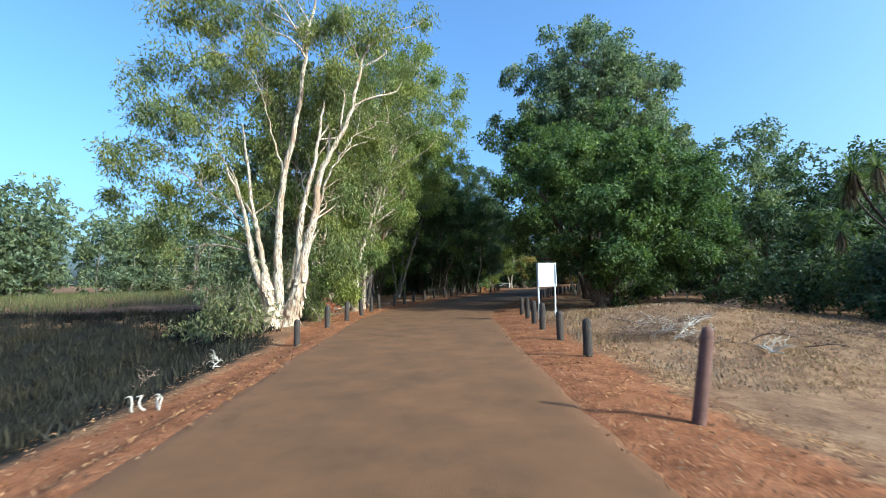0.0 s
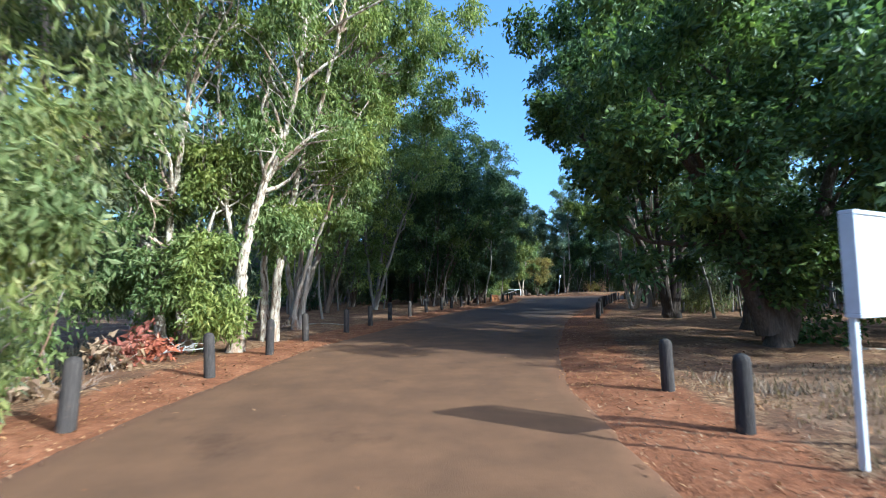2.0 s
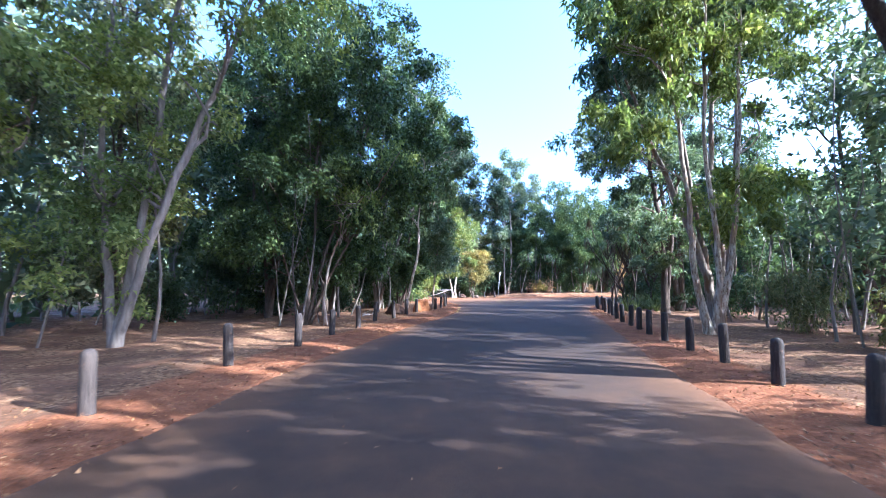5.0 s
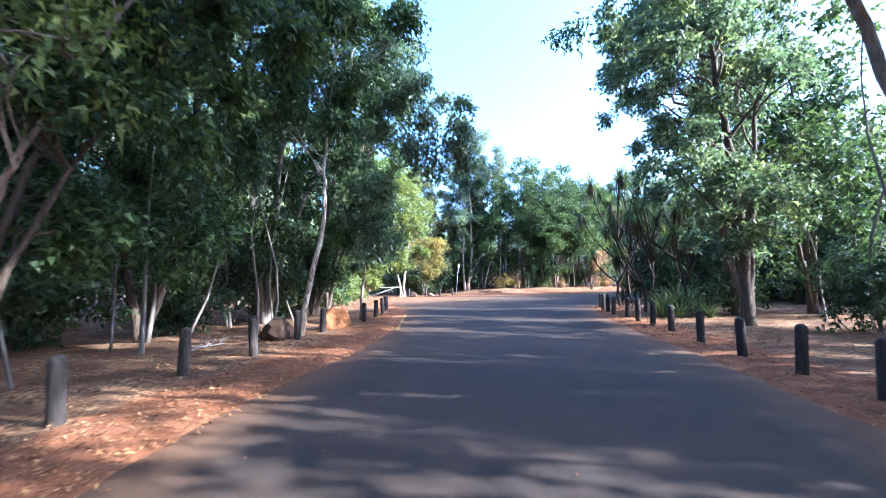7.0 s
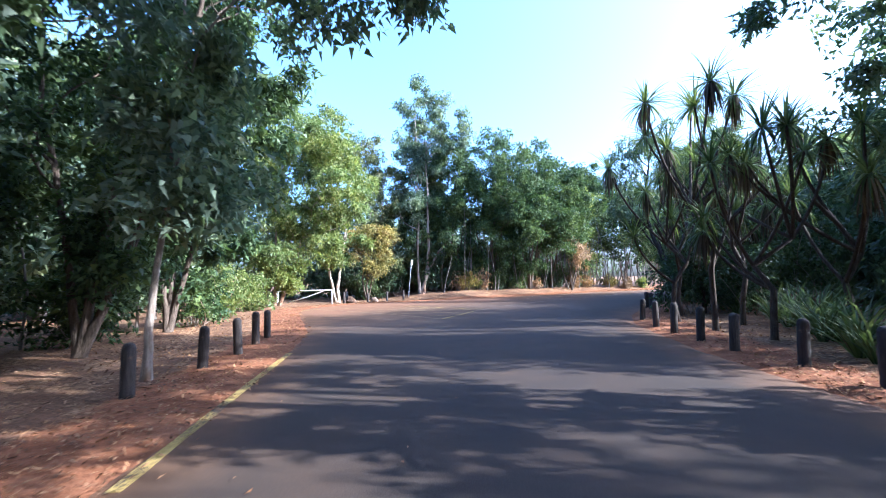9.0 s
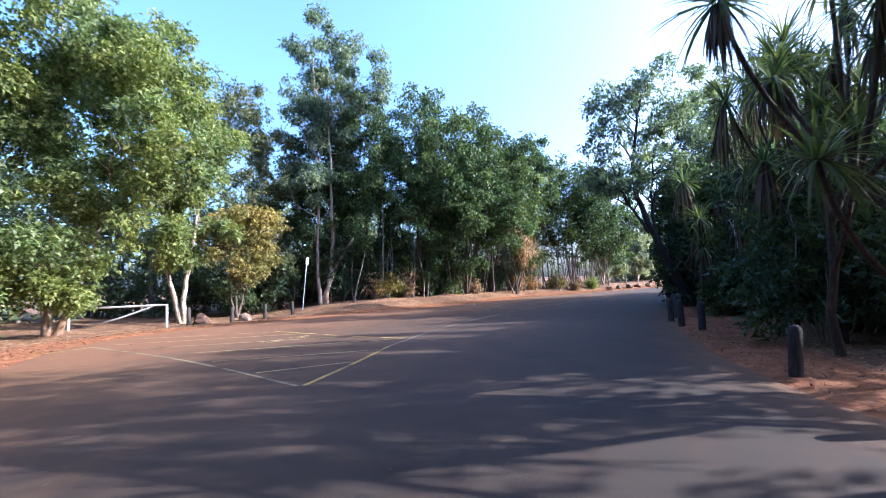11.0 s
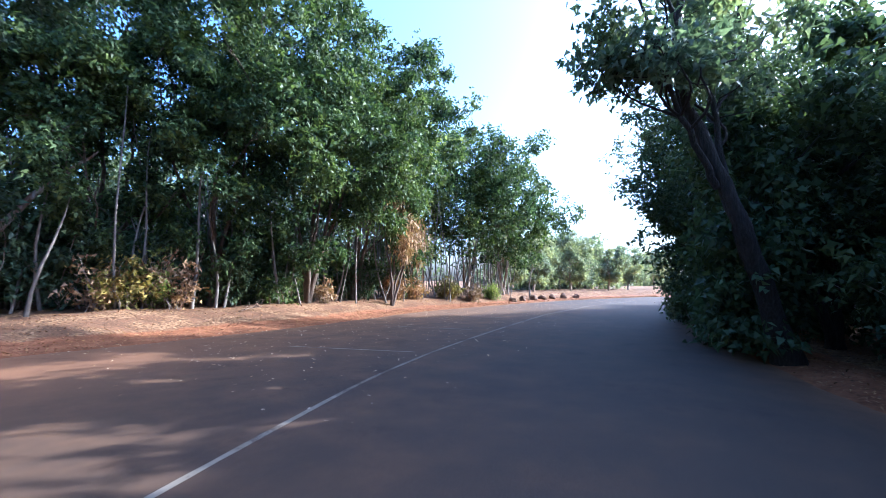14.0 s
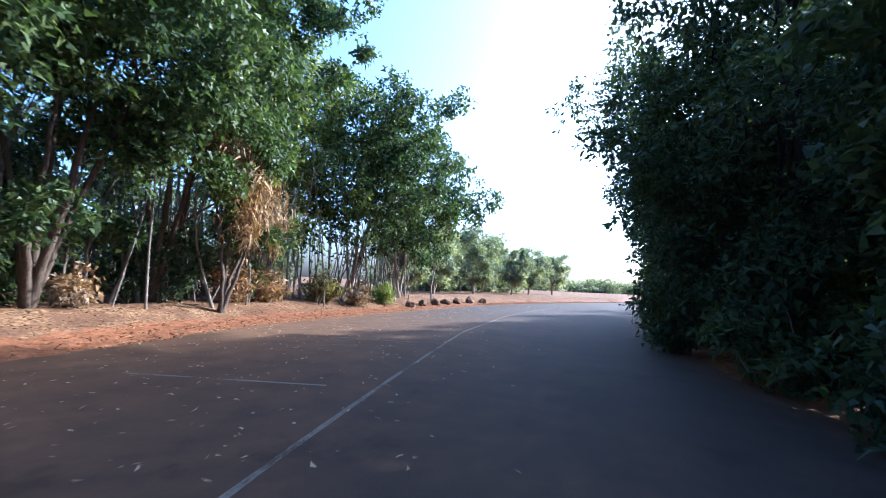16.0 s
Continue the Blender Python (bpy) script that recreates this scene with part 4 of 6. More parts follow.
# Seeds 102, 103 set tall and unseen 113 added to cast shade.
for (x, y), h, w, seed in (((27.8, 33.5), 14.5, 2.9, 101), ((20.8, 37.2), 15.5, 3.2, 102), ((23.6, 41.4), 16.0, 3.4, 103), ((26.6, 51.0), 12.5, 2.8, 104), ((18.0, 26.0), 9.0, 3.0, 105), ((22.0, 19.5), 6.2, 3.0, 106), ((25.5, 24.5), 10.0, 3.4, 107), ((33.0, 38.5), 13.0, 3.6, 108), ((33.0, 55.5), 13.0, 3.2, 113)):
    tree("leafy tree in the wood behind the bollards", (x, y), [straight(rr, h * 0.85, (0.3, 0.2)), straight(rr, h * 0.65, (w * 0.5, -0.4)), straight(rr, h * 0.6, (-w * 0.5, 0.2))],
         [(0, 0, h * 0.8, w * 0.9, w * 0.9, h * 0.21), (w * 0.5, -0.3, h * 0.54, w * 0.8, w * 0.8, h * 0.2), (-w * 0.5, -0.3, h * 0.5, w * 0.8, w * 0.8, h * 0.2), (0, 0, h * 0.26, w * 1.1, w, h * 0.18)],
         LEAF_DEEP if seed > 103 else LEAF_BLUE, BARK_DARK, seed, 10000, (0.27, 0.13), 0.45, 0.15, limbs=14, trunk_r=0.15, group="trees of the right wood", per=0.4)

# left side beyond the first bend
tree("round dark green tree on several thin stems", (2.2, 46.8),
     [[(0, 0, 0), (-0.5, -0.2, 2), (-1.4, -0.4, 5)], [(0.1, 0, 0), (0.5, 0, 2.4), (1.6, -0.2, 5.5), (2.6, -0.3, 10)], [(0, 0.1, 0), (0.1, 0.1, 3), (0.3, 0.2, 8), (0.6, 0.2, 12)], [(0.2, 0, 0.1), (1.4, -0.3, 2.6), (2.8, -0.5, 4.6)]],
     [(1.4, 0, 10.6, 3.2, 3.0, 3.0), (-1.6, 0.2, 8.6, 2.6, 2.4, 3.0), (3.4, -0.4, 7.6, 2.4, 2.4, 2.6), (0.2, -0.6, 5.6, 2.8, 2.2, 1.9), (-1.8, -0.6, 3.4, 1.8, 1.5, 1.4), (1.4, 0.8, 3.0, 1.9, 1.5, 1.3), (2.8, -0.6, 4.6, 1.4, 1.2, 1.2)],
     LEAF_DARK, BARK_DARK, 51, 58000, (0.16, 0.075), 0.5, 0.1, limbs=34, trunk_r=0.075, per=0.4, tight=0.8)
for (x, y), h, lean, seed, leaf in (((-4.2, 37.8), 16, 1.6, 52, LEAF_PALE), ((-1.8, 41.2), 16, 1.6, 53, LEAF_PALE), ((-3.8, 45.5), 14, 0, 54, LEAF_GREY), ((0.4, 50.4), 16, 0.8, 55, LEAF_DEEP), ((3.0, 52.8), 16, 1.8, 56, LEAF_DARK), ((5.9, 56.8), 16.5, 2.2, 57, LEAF_DEEP), ((7.8, 60.8), 16, 2.0, 58, LEAF_DARK), ((8.9, 65.4), 13, 0.6, 59, LEAF_DARK), ((3.4, 58.4), 15, 0, 60, LEAF_DEEP), ((-1.6, 54.6), 14, 0, 61, LEAF_DEEP)):
    tree("tall leafy tree at the edge of the woods", (x, y), [straight(rr, h * 0.92, (lean, 0.2)), straight(rr, h * 0.7, (lean + 1.3, -0.6)), straight(rr, h * 0.6, (-1.0, 0.4))],
         [(lean, 0, h * 0.84, 2.5, 2.4, h * 0.19), (lean + 1.1, -0.6, h * 0.62, 2.3, 2.3, h * 0.18), (-1.1, 0.4, h * 0.56, 2.2, 2.1, h * 0.2), (0.8, -0.5, h * 0.38, 2.1, 2.0, h * 0.14), (-0.6, 0.4, h * 0.26, 2.0, 1.8, h * 0.11)] + ([(0.6, -0.9, 3.1, 1.9, 1.6, 1.3), (-1.0, 0.6, 2.2, 2.0, 1.7, 1.5)] if seed not in (52, 53) else [(-0.6, 0.2, 2.8, 1.7, 1.6, 1.4)]) + ([(4.2, -1.4, 12.4, 2.0, 2.0, 2.4), (3.4, -1.0, 9.4, 1.9, 1.8, 2.0)] if seed == 53 else []),
         leaf, BARK_FAR if seed in (53, 57) else BARK_DARK, seed, 16000 if seed in (54, 60, 61) else 34000 if seed in (52, 53, 56, 57, 58) else 28000, (0.19, 0.08) if seed in (56, 57, 58) else (0.17, 0.066) if seed in (52, 53) else (0.22, 0.1), 0.5, 0.1, limbs=30, trunk_r=0.12, group="trees of the left wood", per=0.42, tight=0.88)
tree("thin white-trunked tree leaning to the road", (7.0, 52.6), [[(0, 0, 0), (0.05, -0.1, 1.6), (0.45, -0.2, 3.4), (0.6, -0.3, 5.5), (1.3, -0.3, 9.4)]],
     [(1.2, -0.2, 9.6, 1.9, 1.8, 1.9), (0.4, 0, 7.4, 1.4, 1.3, 1.4)], LEAF_DARK, BARK_WHITE, 62, 12000, (0.18, 0.08), 0.5, limbs=14, trunk_r=0.12)
tree("slim pale-trunked tree beside a bollard", (9.5, 57.4), [[(0, 0, 0), (0.1, 0, 2.0), (0.25, 0.1, 4.0), (0.7, 0.2, 9.0)]],
     [(0.8, 0, 9.0, 1.8, 1.8, 2.4), (0.2, 0.1, 5.8, 1.5, 1.4, 1.6), (0.6, 0, 3.6, 1.2, 1.2, 1.0), (2.8, -1.5, 7.2, 1.6, 1.5, 1.5), (2.1, -1.1, 9.6, 1.8, 1.7, 1.6)], LEAF_BLUE, BARK_PALE, 63, 24000, (0.18, 0.08), 0.5, limbs=14, trunk_r=0.09)
tree("bare leaning sapling with reddish bark", (3.0, 46.0), [[(0, 0, 0), (-0.09, -0.08, 1.58), (0.33, -0.32, 2.94), (0.78, -0.5, 3.46), (1.31, -0.76, 4.61), (2.28, -1.21, 6.38)], [(0.45, -0.35, 3.0), (0.6, -0.3, 4.2), (0.9, -0.3, 5.2)]],
     [(1.5, -0.8, 4.5, 0.8, 0.6, 0.6), (2.2, -1.2, 6.2, 0.9, 0.8, 0.7), (0.8, -0.3, 5.0, 0.5, 0.5, 0.5)], LEAF_PALE, BARK_PALE, 64, 1500, (0.16, 0.06), 0.6, limbs=12, trunk_r=0.06)
tree("bright green sunlit tree at the car park", (13.2, 80.4),
     [[(0, 0, 0), (0.1, 0, 2), (-0.2, 0.1, 5), (0.2, 0.2, 13)], [(0.3, 0, 0), (0.9, -0.2, 2), (1.8, -0.5, 4.5)]],
     [(0.2, -0.4, 12.0, 2.6, 2.6, 3.2), (-1.6, -0.2, 8.6, 2.6, 2.6, 2.6), (1.2, -1.0, 7.4, 2.3, 2.2, 2.4), (0.2, -1.4, 4.2, 2.6, 1.9, 2.0), (-1.6, -1.2, 2.8, 2.0, 1.6, 1.6), (0.4, -1.6, 1.6, 1.2, 1.0, 1.2), (1.6, -1.8, 10.6, 2.2, 2.0, 2.4), (3.3, -2.9, 9.2, 1.9, 1.8, 2.2), (3.9, -3.3, 6.8, 1.6, 1.5, 1.8), (2.5, -2.3, 5.8, 1.9, 1.7, 1.7), (0.0, -0.6, 8.4, 2.4, 2.2, 2.2)],
     LEAF_BRIGHT, BARK_PALE, 65, 64000, (0.19, 0.09), 0.5, 0.1, limbs=26, trunk_r=0.15, per=0.5)
tree("sunlit tree with a pale forked trunk behind a boulder", (17.9, 83.2), [[(0, 0, 0), (-0.2, 0.1, 1.3), (-0.6, 0.1, 3.2), (-0.8, 0, 12)], [(0.1, 0, 0), (0.2, 0, 1.6), (0.5, 0, 3.6), (0.6, 0, 10)]],
     [(-1.0, 0, 12.4, 2.4, 2.2, 3.0), (0.4, -0.2, 9.4, 2.4, 2.2, 2.6), (-1.4, -0.4, 6.8, 2.2, 2.0, 2.2), (1.0, -0.4, 5.6, 1.8, 1.7, 1.8), (-0.6, -0.4, 4.0, 1.7, 1.4, 1.2)], LEAF_BRIGHT, BARK_WHITE, 66, 36000, (0.19, 0.085), 0.5, limbs=22, trunk_r=0.16, per=0.5)
tree("small tree with yellowing brown leaves", (20.6, 84.4), [straight(rr, 5.2, (0.2, 0)), straight(rr, 4.4, (0.8, 0.3)), straight(rr, 4.2, (-0.7, 0.2))],
     [(0.1, 0, 5.6, 1.3, 1.2, 1.5), (1.2, -0.3, 3.9, 1.1, 1.0, 1.0), (-1.0, 0, 4.3, 1.2, 1.0, 1.2), (0.4, -0.6, 2.6, 1.0, 0.8, 0.7), (1.6, 0.2, 5.4, 0.9, 0.9, 0.8)], LEAF_AUTUMN, BARK_DARK, 67, 13500, (0.15, 0.085), 0.5, limbs=22, trunk_r=0.07, per=0.5)
tree("tall slender tree with two pale stems", (25.9, 86.1), [[(0, 0, 0), (-0.3, 0, 3), (-0.1, 0, 8), (0.4, 0, 17)], [(0.2, 0, 0), (0.8, 0, 3), (0.6, 0, 7), (0.9, 0, 14)], [(0.2, 0, 0.4), (1.4, 0, 3.2), (3.2, 0, 5.6)]],
     [(0.6, 0, 17.4, 2.4, 2.2, 2.6), (1.0, 0, 14.2, 2.4, 2.2, 2.6), (-0.8, 0, 12.0, 1.8, 1.8, 2.0), (1.4, 0.4, 10.6, 2.2, 1.8, 2.2), (-0.4, 0.2, 8.2, 1.6, 1.5, 1.6), (2.2, -2.6, 14.2, 1.7, 1.7, 2.0)], LEAF_BLUE, BARK_PALE, 68, 36000, (0.21, 0.085), 0.6, limbs=30, trunk_r=0.16)
tree("tree with thin grey foliage behind the small sign", (23.2, 88.0), [straight(rr, 10.5, (0.2, 0)), straight(rr, 9, (-1.4, 0))], [(0.1, 0, 9.8, 2.0, 1.9, 2.2), (-1.7, 0.2, 12.4, 2.4, 2.0, 2.4), (-1.6, 0, 8.0, 1.9, 1.7, 2.0), (0.8, 0, 6.6, 2.0, 1.8, 2.0), (0, -0.4, 3.6, 2.4, 1.6, 1.9)], LEAF_GREY, BARK_PALE, 69, 28000, (0.19, 0.08), 0.5, limbs=22, trunk_r=0.12)

# dense belt on the far side of the parking bays
for (x, y), h, w, seed, leaf in (((26.6, 89.4), 12.5, 3.0, 70, LEAF_DARK), ((29.8, 87.4), 14.6, 3.3, 71, LEAF_DARK), ((33.2, 85.9), 15.4, 3.8, 72, LEAF_DARK), ((37.4, 85.6), 14.8, 3.8, 73, LEAF_DARK), ((41.2, 87.2), 13.6, 3.3, 74, LEAF_DARK)):
    tree("broad dense green tree over the parking bays", (x, y), [straight(rr, h * 0.8, (0.3, -0.4)), straight(rr, h * 0.6, (w * 0.6, -0.8)), straight(rr, h * 0.6, (-w * 0.6, -0.6)), straight(rr, h * 0.5, (0.6, -1.6)), straight(rr, h * 0.4, (-0.8, -1.8))],
         [(0, -0.4, h * 0.76, w, w * 0.9, h * 0.23), (w * 0.55, -1.2, h * 0.54, w * 0.8, w * 0.75, h * 0.2), (-w * 0.55, -1.0, h * 0.52, w * 0.8, w * 0.75, h * 0.2), (0, -2.1, h * 0.38, w * 0.9, w * 0.55, h * 0.15), (0.4, -0.6, h * 0.2, w * 1.0, w * 0.5, h * 0.1)] + ([(0.3, -4.0, h * 0.62, w * 0.75, w * 0.65, h * 0.2), (0.8, -5.0, h * 0.42, w * 0.6, w * 0.5, h * 0.13)] if seed in (72, 73) else [(2.0, -4.5, 9.2, 2.2, 2.0, 2.2), (1.2, -3.6, 11.6, 2.2, 2.2, 1.8)] if seed == 74 else []),
         leaf, BARK_DARK, seed, 24000 if seed == 70 else 50000, (0.19, 0.095), 0.5, 0.2, limbs=26, trunk_r=0.12, group="belt of trees beyond the bays", per=0.42, tight=0.92)
tree("small tree hung with dead brown leaves", (42.4, 85.2), [straight(rr, 6.0, (0.8, 0)), straight(rr, 5.2, (1.6, 0.2)), straight(rr, 5.0, (-0.6, 0.2)), straight(rr, 5.0, (2.2, 0.6))], [(0.9, 0, 4.9, 1.0, 0.9, 1.2), (2.2, 0.4, 3.6, 1.3, 0.8, 1.2), (-0.2, 0.4, 5.6, 0.8, 0.8, 1.0), (0.4, -0.6, 3.8, 0.6, 0.6, 1.2)], LEAF_DEAD, BARK_DARK, 75, 2200, (0.45, 0.06), 0.9, limbs=26, trunk_r=0.08)
# Seeds 80 to 85 take the haze-pale leaf colour.
for (x, y), h, w, seed, leaf in (((47.5, 89.0), 13.5, 3.4, 76, LEAF_PALE), ((52.4, 87.6), 12.6, 4.0, 77, LEAF_DARK), ((57.2, 87.4), 11.5, 3.6, 78, LEAF_DARK), ((49.5, 93.5), 15.5, 3.0, 79, LEAF_GREY), ((63.0, 91.2), 6.5, 2.2, 80, LEAF_HAZE), ((71.0, 92.0), 7.0, 2.4, 81, LEAF_HAZE), ((80.0, 91.5), 7.5, 2.8, 82, LEAF_HAZE), ((88.0, 89.5), 6.5, 2.6, 83, LEAF_HAZE), ((98.0, 90.0), 7.0, 2.8, 84, LEAF_HAZE), ((109.0, 89.0), 7.0, 3.0, 85, LEAF_HAZE)):
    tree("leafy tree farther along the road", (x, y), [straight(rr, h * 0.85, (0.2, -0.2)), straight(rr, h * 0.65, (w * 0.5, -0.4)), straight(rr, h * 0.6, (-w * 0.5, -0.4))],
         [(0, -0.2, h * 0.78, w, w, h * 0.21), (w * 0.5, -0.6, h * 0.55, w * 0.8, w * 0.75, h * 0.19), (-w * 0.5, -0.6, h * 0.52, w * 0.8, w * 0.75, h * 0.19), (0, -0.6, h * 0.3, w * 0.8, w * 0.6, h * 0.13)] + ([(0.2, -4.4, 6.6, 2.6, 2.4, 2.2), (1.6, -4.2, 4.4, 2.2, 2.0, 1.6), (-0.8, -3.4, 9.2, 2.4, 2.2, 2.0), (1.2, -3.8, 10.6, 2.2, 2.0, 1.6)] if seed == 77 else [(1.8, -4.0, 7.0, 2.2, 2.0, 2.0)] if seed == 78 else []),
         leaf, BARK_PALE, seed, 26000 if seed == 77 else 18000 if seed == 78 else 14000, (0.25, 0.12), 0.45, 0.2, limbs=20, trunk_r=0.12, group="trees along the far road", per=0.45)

# right side of the car park
tree("dark leaning tree with an airy blue-green crown", (36.7, 68.0), [[(0, 0, 0), (-0.9, 0.5, 1.9), (-1.7, 1.0, 3.6), (-1.9, 1.4, 5.8), (-1.6, 1.3, 9)], [(-1.0, 0.55, 2.1), (-1.2, 0.9, 4.4), (-0.4, 0.9, 7.5)], [(-1.6, 0.9, 3.4), (-2.6, 1.6, 5.2), (-3.0, 1.9, 7.6)]],
     [(-2.8, 1.6, 8.4, 1.7, 1.6, 2.0), (-1.2, 1.0, 9.8, 1.8, 1.7, 1.9), (0.4, 0.4, 8.4, 1.8, 1.7, 1.9), (-2.6, 1.7, 6.0, 1.1, 1.1, 1.0), (-0.6, 0.9, 6.2, 1.4, 1.4, 1.2)],
     LEAF_BLUE, BARK_BACKLIT, 91, 12500, (0.17, 0.085), 0.45, limbs=44, trunk_r=0.22, per=0.5, hollow=0.2)
tree("dense dark small tree beside the leaning trunk", (37.6, 68.0), [[(0, 0, 0), (-0.3, 0.2, 1.2), (-0.7, 0.4, 3.4)], [(0.1, 0, 0), (0.3, 0.3, 1.5), (0.4, 0.6, 4.2)]],
     [(-1.2, 0.5, 2.0, 0.9, 0.8, 1.1), (-0.6, 0.5, 3.5, 1.1, 1.0, 1.2), (0.3, 0.8, 2.4, 1.3, 1.0, 1.6), (0.4, 0.5, 4.6, 1.5, 1.3, 1.3), (-0.3, 0.6, 1.0, 1.2, 0.7, 0.9)], LEAF_DEEP, BARK_BACKLIT, 90, 14000, (0.19, 0.1), 0.4, limbs=16, trunk_r=0.09, per=1.0)
# Seeds 88 and 89 are added behind the others to shade the bays.
for (x, y), h, w, seed in (((39.8, 67.2), 8.0, 2.6, 92), ((43.8, 69.2), 9.4, 3.0, 93), ((47.8, 70.6), 9.8, 3.1, 94), ((52.8, 70.4), 9.0, 3.0, 95), ((58.8, 70.2), 8.4, 2.8, 96), ((66.5, 69.6), 7.8, 2.8, 97), ((76, 68.4), 7.0, 2.8, 98), ((37.5, 63.5), 7.0, 2.8, 99), ((42.5, 64.5), 8.0, 3.0, 100), ((53.5, 67.0), 13.0, 3.2, 88), ((49.0, 66.4), 12.0, 3.0, 89)):
    tree("dark dense tree against the light", (x, y), [straight(rr, h * 0.85, (-0.2, 0.2)), straight(rr, h * 0.6, (w * 0.5, 0.4)), straight(rr, h * 0.6, (-w * 0.5, 0.4))],
         [(0, 0.2, h * 0.76, w, w, h * 0.23), (w * 0.5, 0.4, h * 0.5, w * 0.8, w * 0.8, h * 0.2), (-w * 0.5, 0.5, h * 0.5, w * 0.8, w * 0.8, h * 0.22), (0, 0.6, h * 0.22, w * 1.1, w * 0.6, h * 0.18)] + ([(0.0, 3.2, 5.7, 1.5, 1.5, 1.7), (0.6, 2.6, 3.4, 1.5, 1.3, 1.3), (-0.6, 2.0, 7.4, 1.6, 1.6, 1.5)] if seed == 93 else []),
         LEAF_DEEP, BARK_BACKLIT, seed, 30000 if seed in (92, 93, 94) else 13000, (0.18, 0.095) if seed in (92, 93, 94) else (0.23, 0.125), 0.35, 0.2, limbs=22, trunk_r=0.15, group="dark trees on the right of the bays", per=0.5, fine=seed in (93, 94))

# Its crown is placed to shade the verge beyond the bays.
tree("tall dark-stemmed tree with an airy crown over the thicket", (43.2, 69.3), [[(0, 0, 0), (-0.3, 0.2, 3), (-0.2, 0.3, 7), (0.3, 0.2, 12)], [(-0.2, 0.2, 2.6), (-1.2, 0.6, 5.5), (-2.0, 0.8, 9.6)], [(-0.2, 0.2, 4.0), (0.9, 0.3, 7), (2.0, 0.2, 10.6)]],
     [(0.2, 0.2, 11.8, 2.0, 1.8, 1.7), (-1.9, 0.8, 10.0, 1.8, 1.6, 1.6), (2.1, 0.2, 10.6, 1.8, 1.7, 1.6), (0.2, 0.8, 9.0, 1.8, 1.6, 1.3)], LEAF_BLUE, BARK_BACKLIT, 86, 13000, (0.17, 0.085), 0.45, limbs=50, trunk_r=0.2, per=0.5, hollow=0.2, tight=0.8)


# ---- pandanus thicket ----
def blades(rng, centre, n, length, width, rise, arch, start=0.05):
    """A rosette of long arching strap leaves."""
    v, f = [], []
    for i in range(n):
        g = rng.uniform(0, 2 * math.pi)
        up = rng.uniform(*rise)
        le = length * rng.uniform(0.7, 1.15)
        out = Vector((math.cos(g), math.sin(g), 0))
        side = Vector((-math.sin(g), math.cos(g), 0))
        pos = Vector(centre) + out * start
        ang = up
        base = len(v)
        for k in range(5):
            w = width * (0.7, 1.0, 0.85, 0.55, 0.08)[k] * 0.5
            v += [tuple(pos - side * w + Vector((0, 0, w * 0.5))), tuple(pos + side * w + Vector((0, 0, w * 0.5)))]
            pos = pos + (out * math.cos(ang) + Vector((0, 0, math.sin(ang)))) * (le / 4)
            ang -= arch * rng.uniform(0.6, 1.3)
        for k in range(4):
            f.append((base + 2 * k, base + 2 * k + 1, base + 2 * k + 3, base + 2 * k + 2))
    return v, f


def pandanus(base, heads, seed, length=1.0):
    """A screw palm: forked grey trunk, spiky heads of strap leaves, dead leaves hanging below them."""
    rng = random.Random(seed)
    top = new("pandanus")
    top.location = (base[0], base[1], height(*base) - 0.05)
    tagged(top, "spiky pandanus with forked trunks and hanging dead leaves", "pandanus", "pandanus thicket")
    tall = max(h[2] for h in heads)
    trunk = Tubes()
    foot = [Vector((rng.uniform(-0.12, 0.12) * k, rng.uniform(-0.12, 0.12) * k, tall * 0.62 * k / 5)) for k in range(6)]
    trunk.add(foot, [0.085, 0.075, 0.07, 0.065, 0.055, 0.04], 8, rng, 0.06)
    # Dark bark puts the palms' backlit look into trunk and branch colour.
    trunk.mesh("trunk", BARK_UMBER, top)
    for hx, hy, hz in heads:
        a = foot[min(4, max(1, int(5 * 0.55 * hz / (tall * 0.62))))]
        e = Vector((hx, hy, hz))
        mid = a.lerp(e, 0.55) + Vector((hx * 0.2, hy * 0.2, -0.25))
        tubes = Tubes()
        tubes.add([a * (1 - t) * (1 - t) + mid * 2 * t * (1 - t) + e * t * t for t in (0, 0.17, 0.33, 0.5, 0.67, 0.83, 1)], [0.045, 0.042, 0.04, 0.038, 0.036, 0.034, 0.03], 6, rng, 0.06)
        tubes.mesh("branch", BARK_UMBER, top)
        v, f = blades(rng, (hx, hy, hz), 64, length * 0.9, 0.042, (-0.9, 1.4), 0.2)
        mesh_object("leaf_head", v, f, LEAF_PANDAN, top)
        if rng.random() < (0.8 if base[0] > 27 or base[1] < 20 else 0.3):
            v, f = blades(rng, (hx, hy, hz - 0.1), 34, length * (1.5 if base[0] > 27 else 0.9), 0.05, (-1.56, -1.1), 0.08, 0.1)
            mesh_object("dead_leaf_skirt", v, f, LEAF_SKIRT, top, label="hanging dry brown leaves")


pq = random.Random(77)
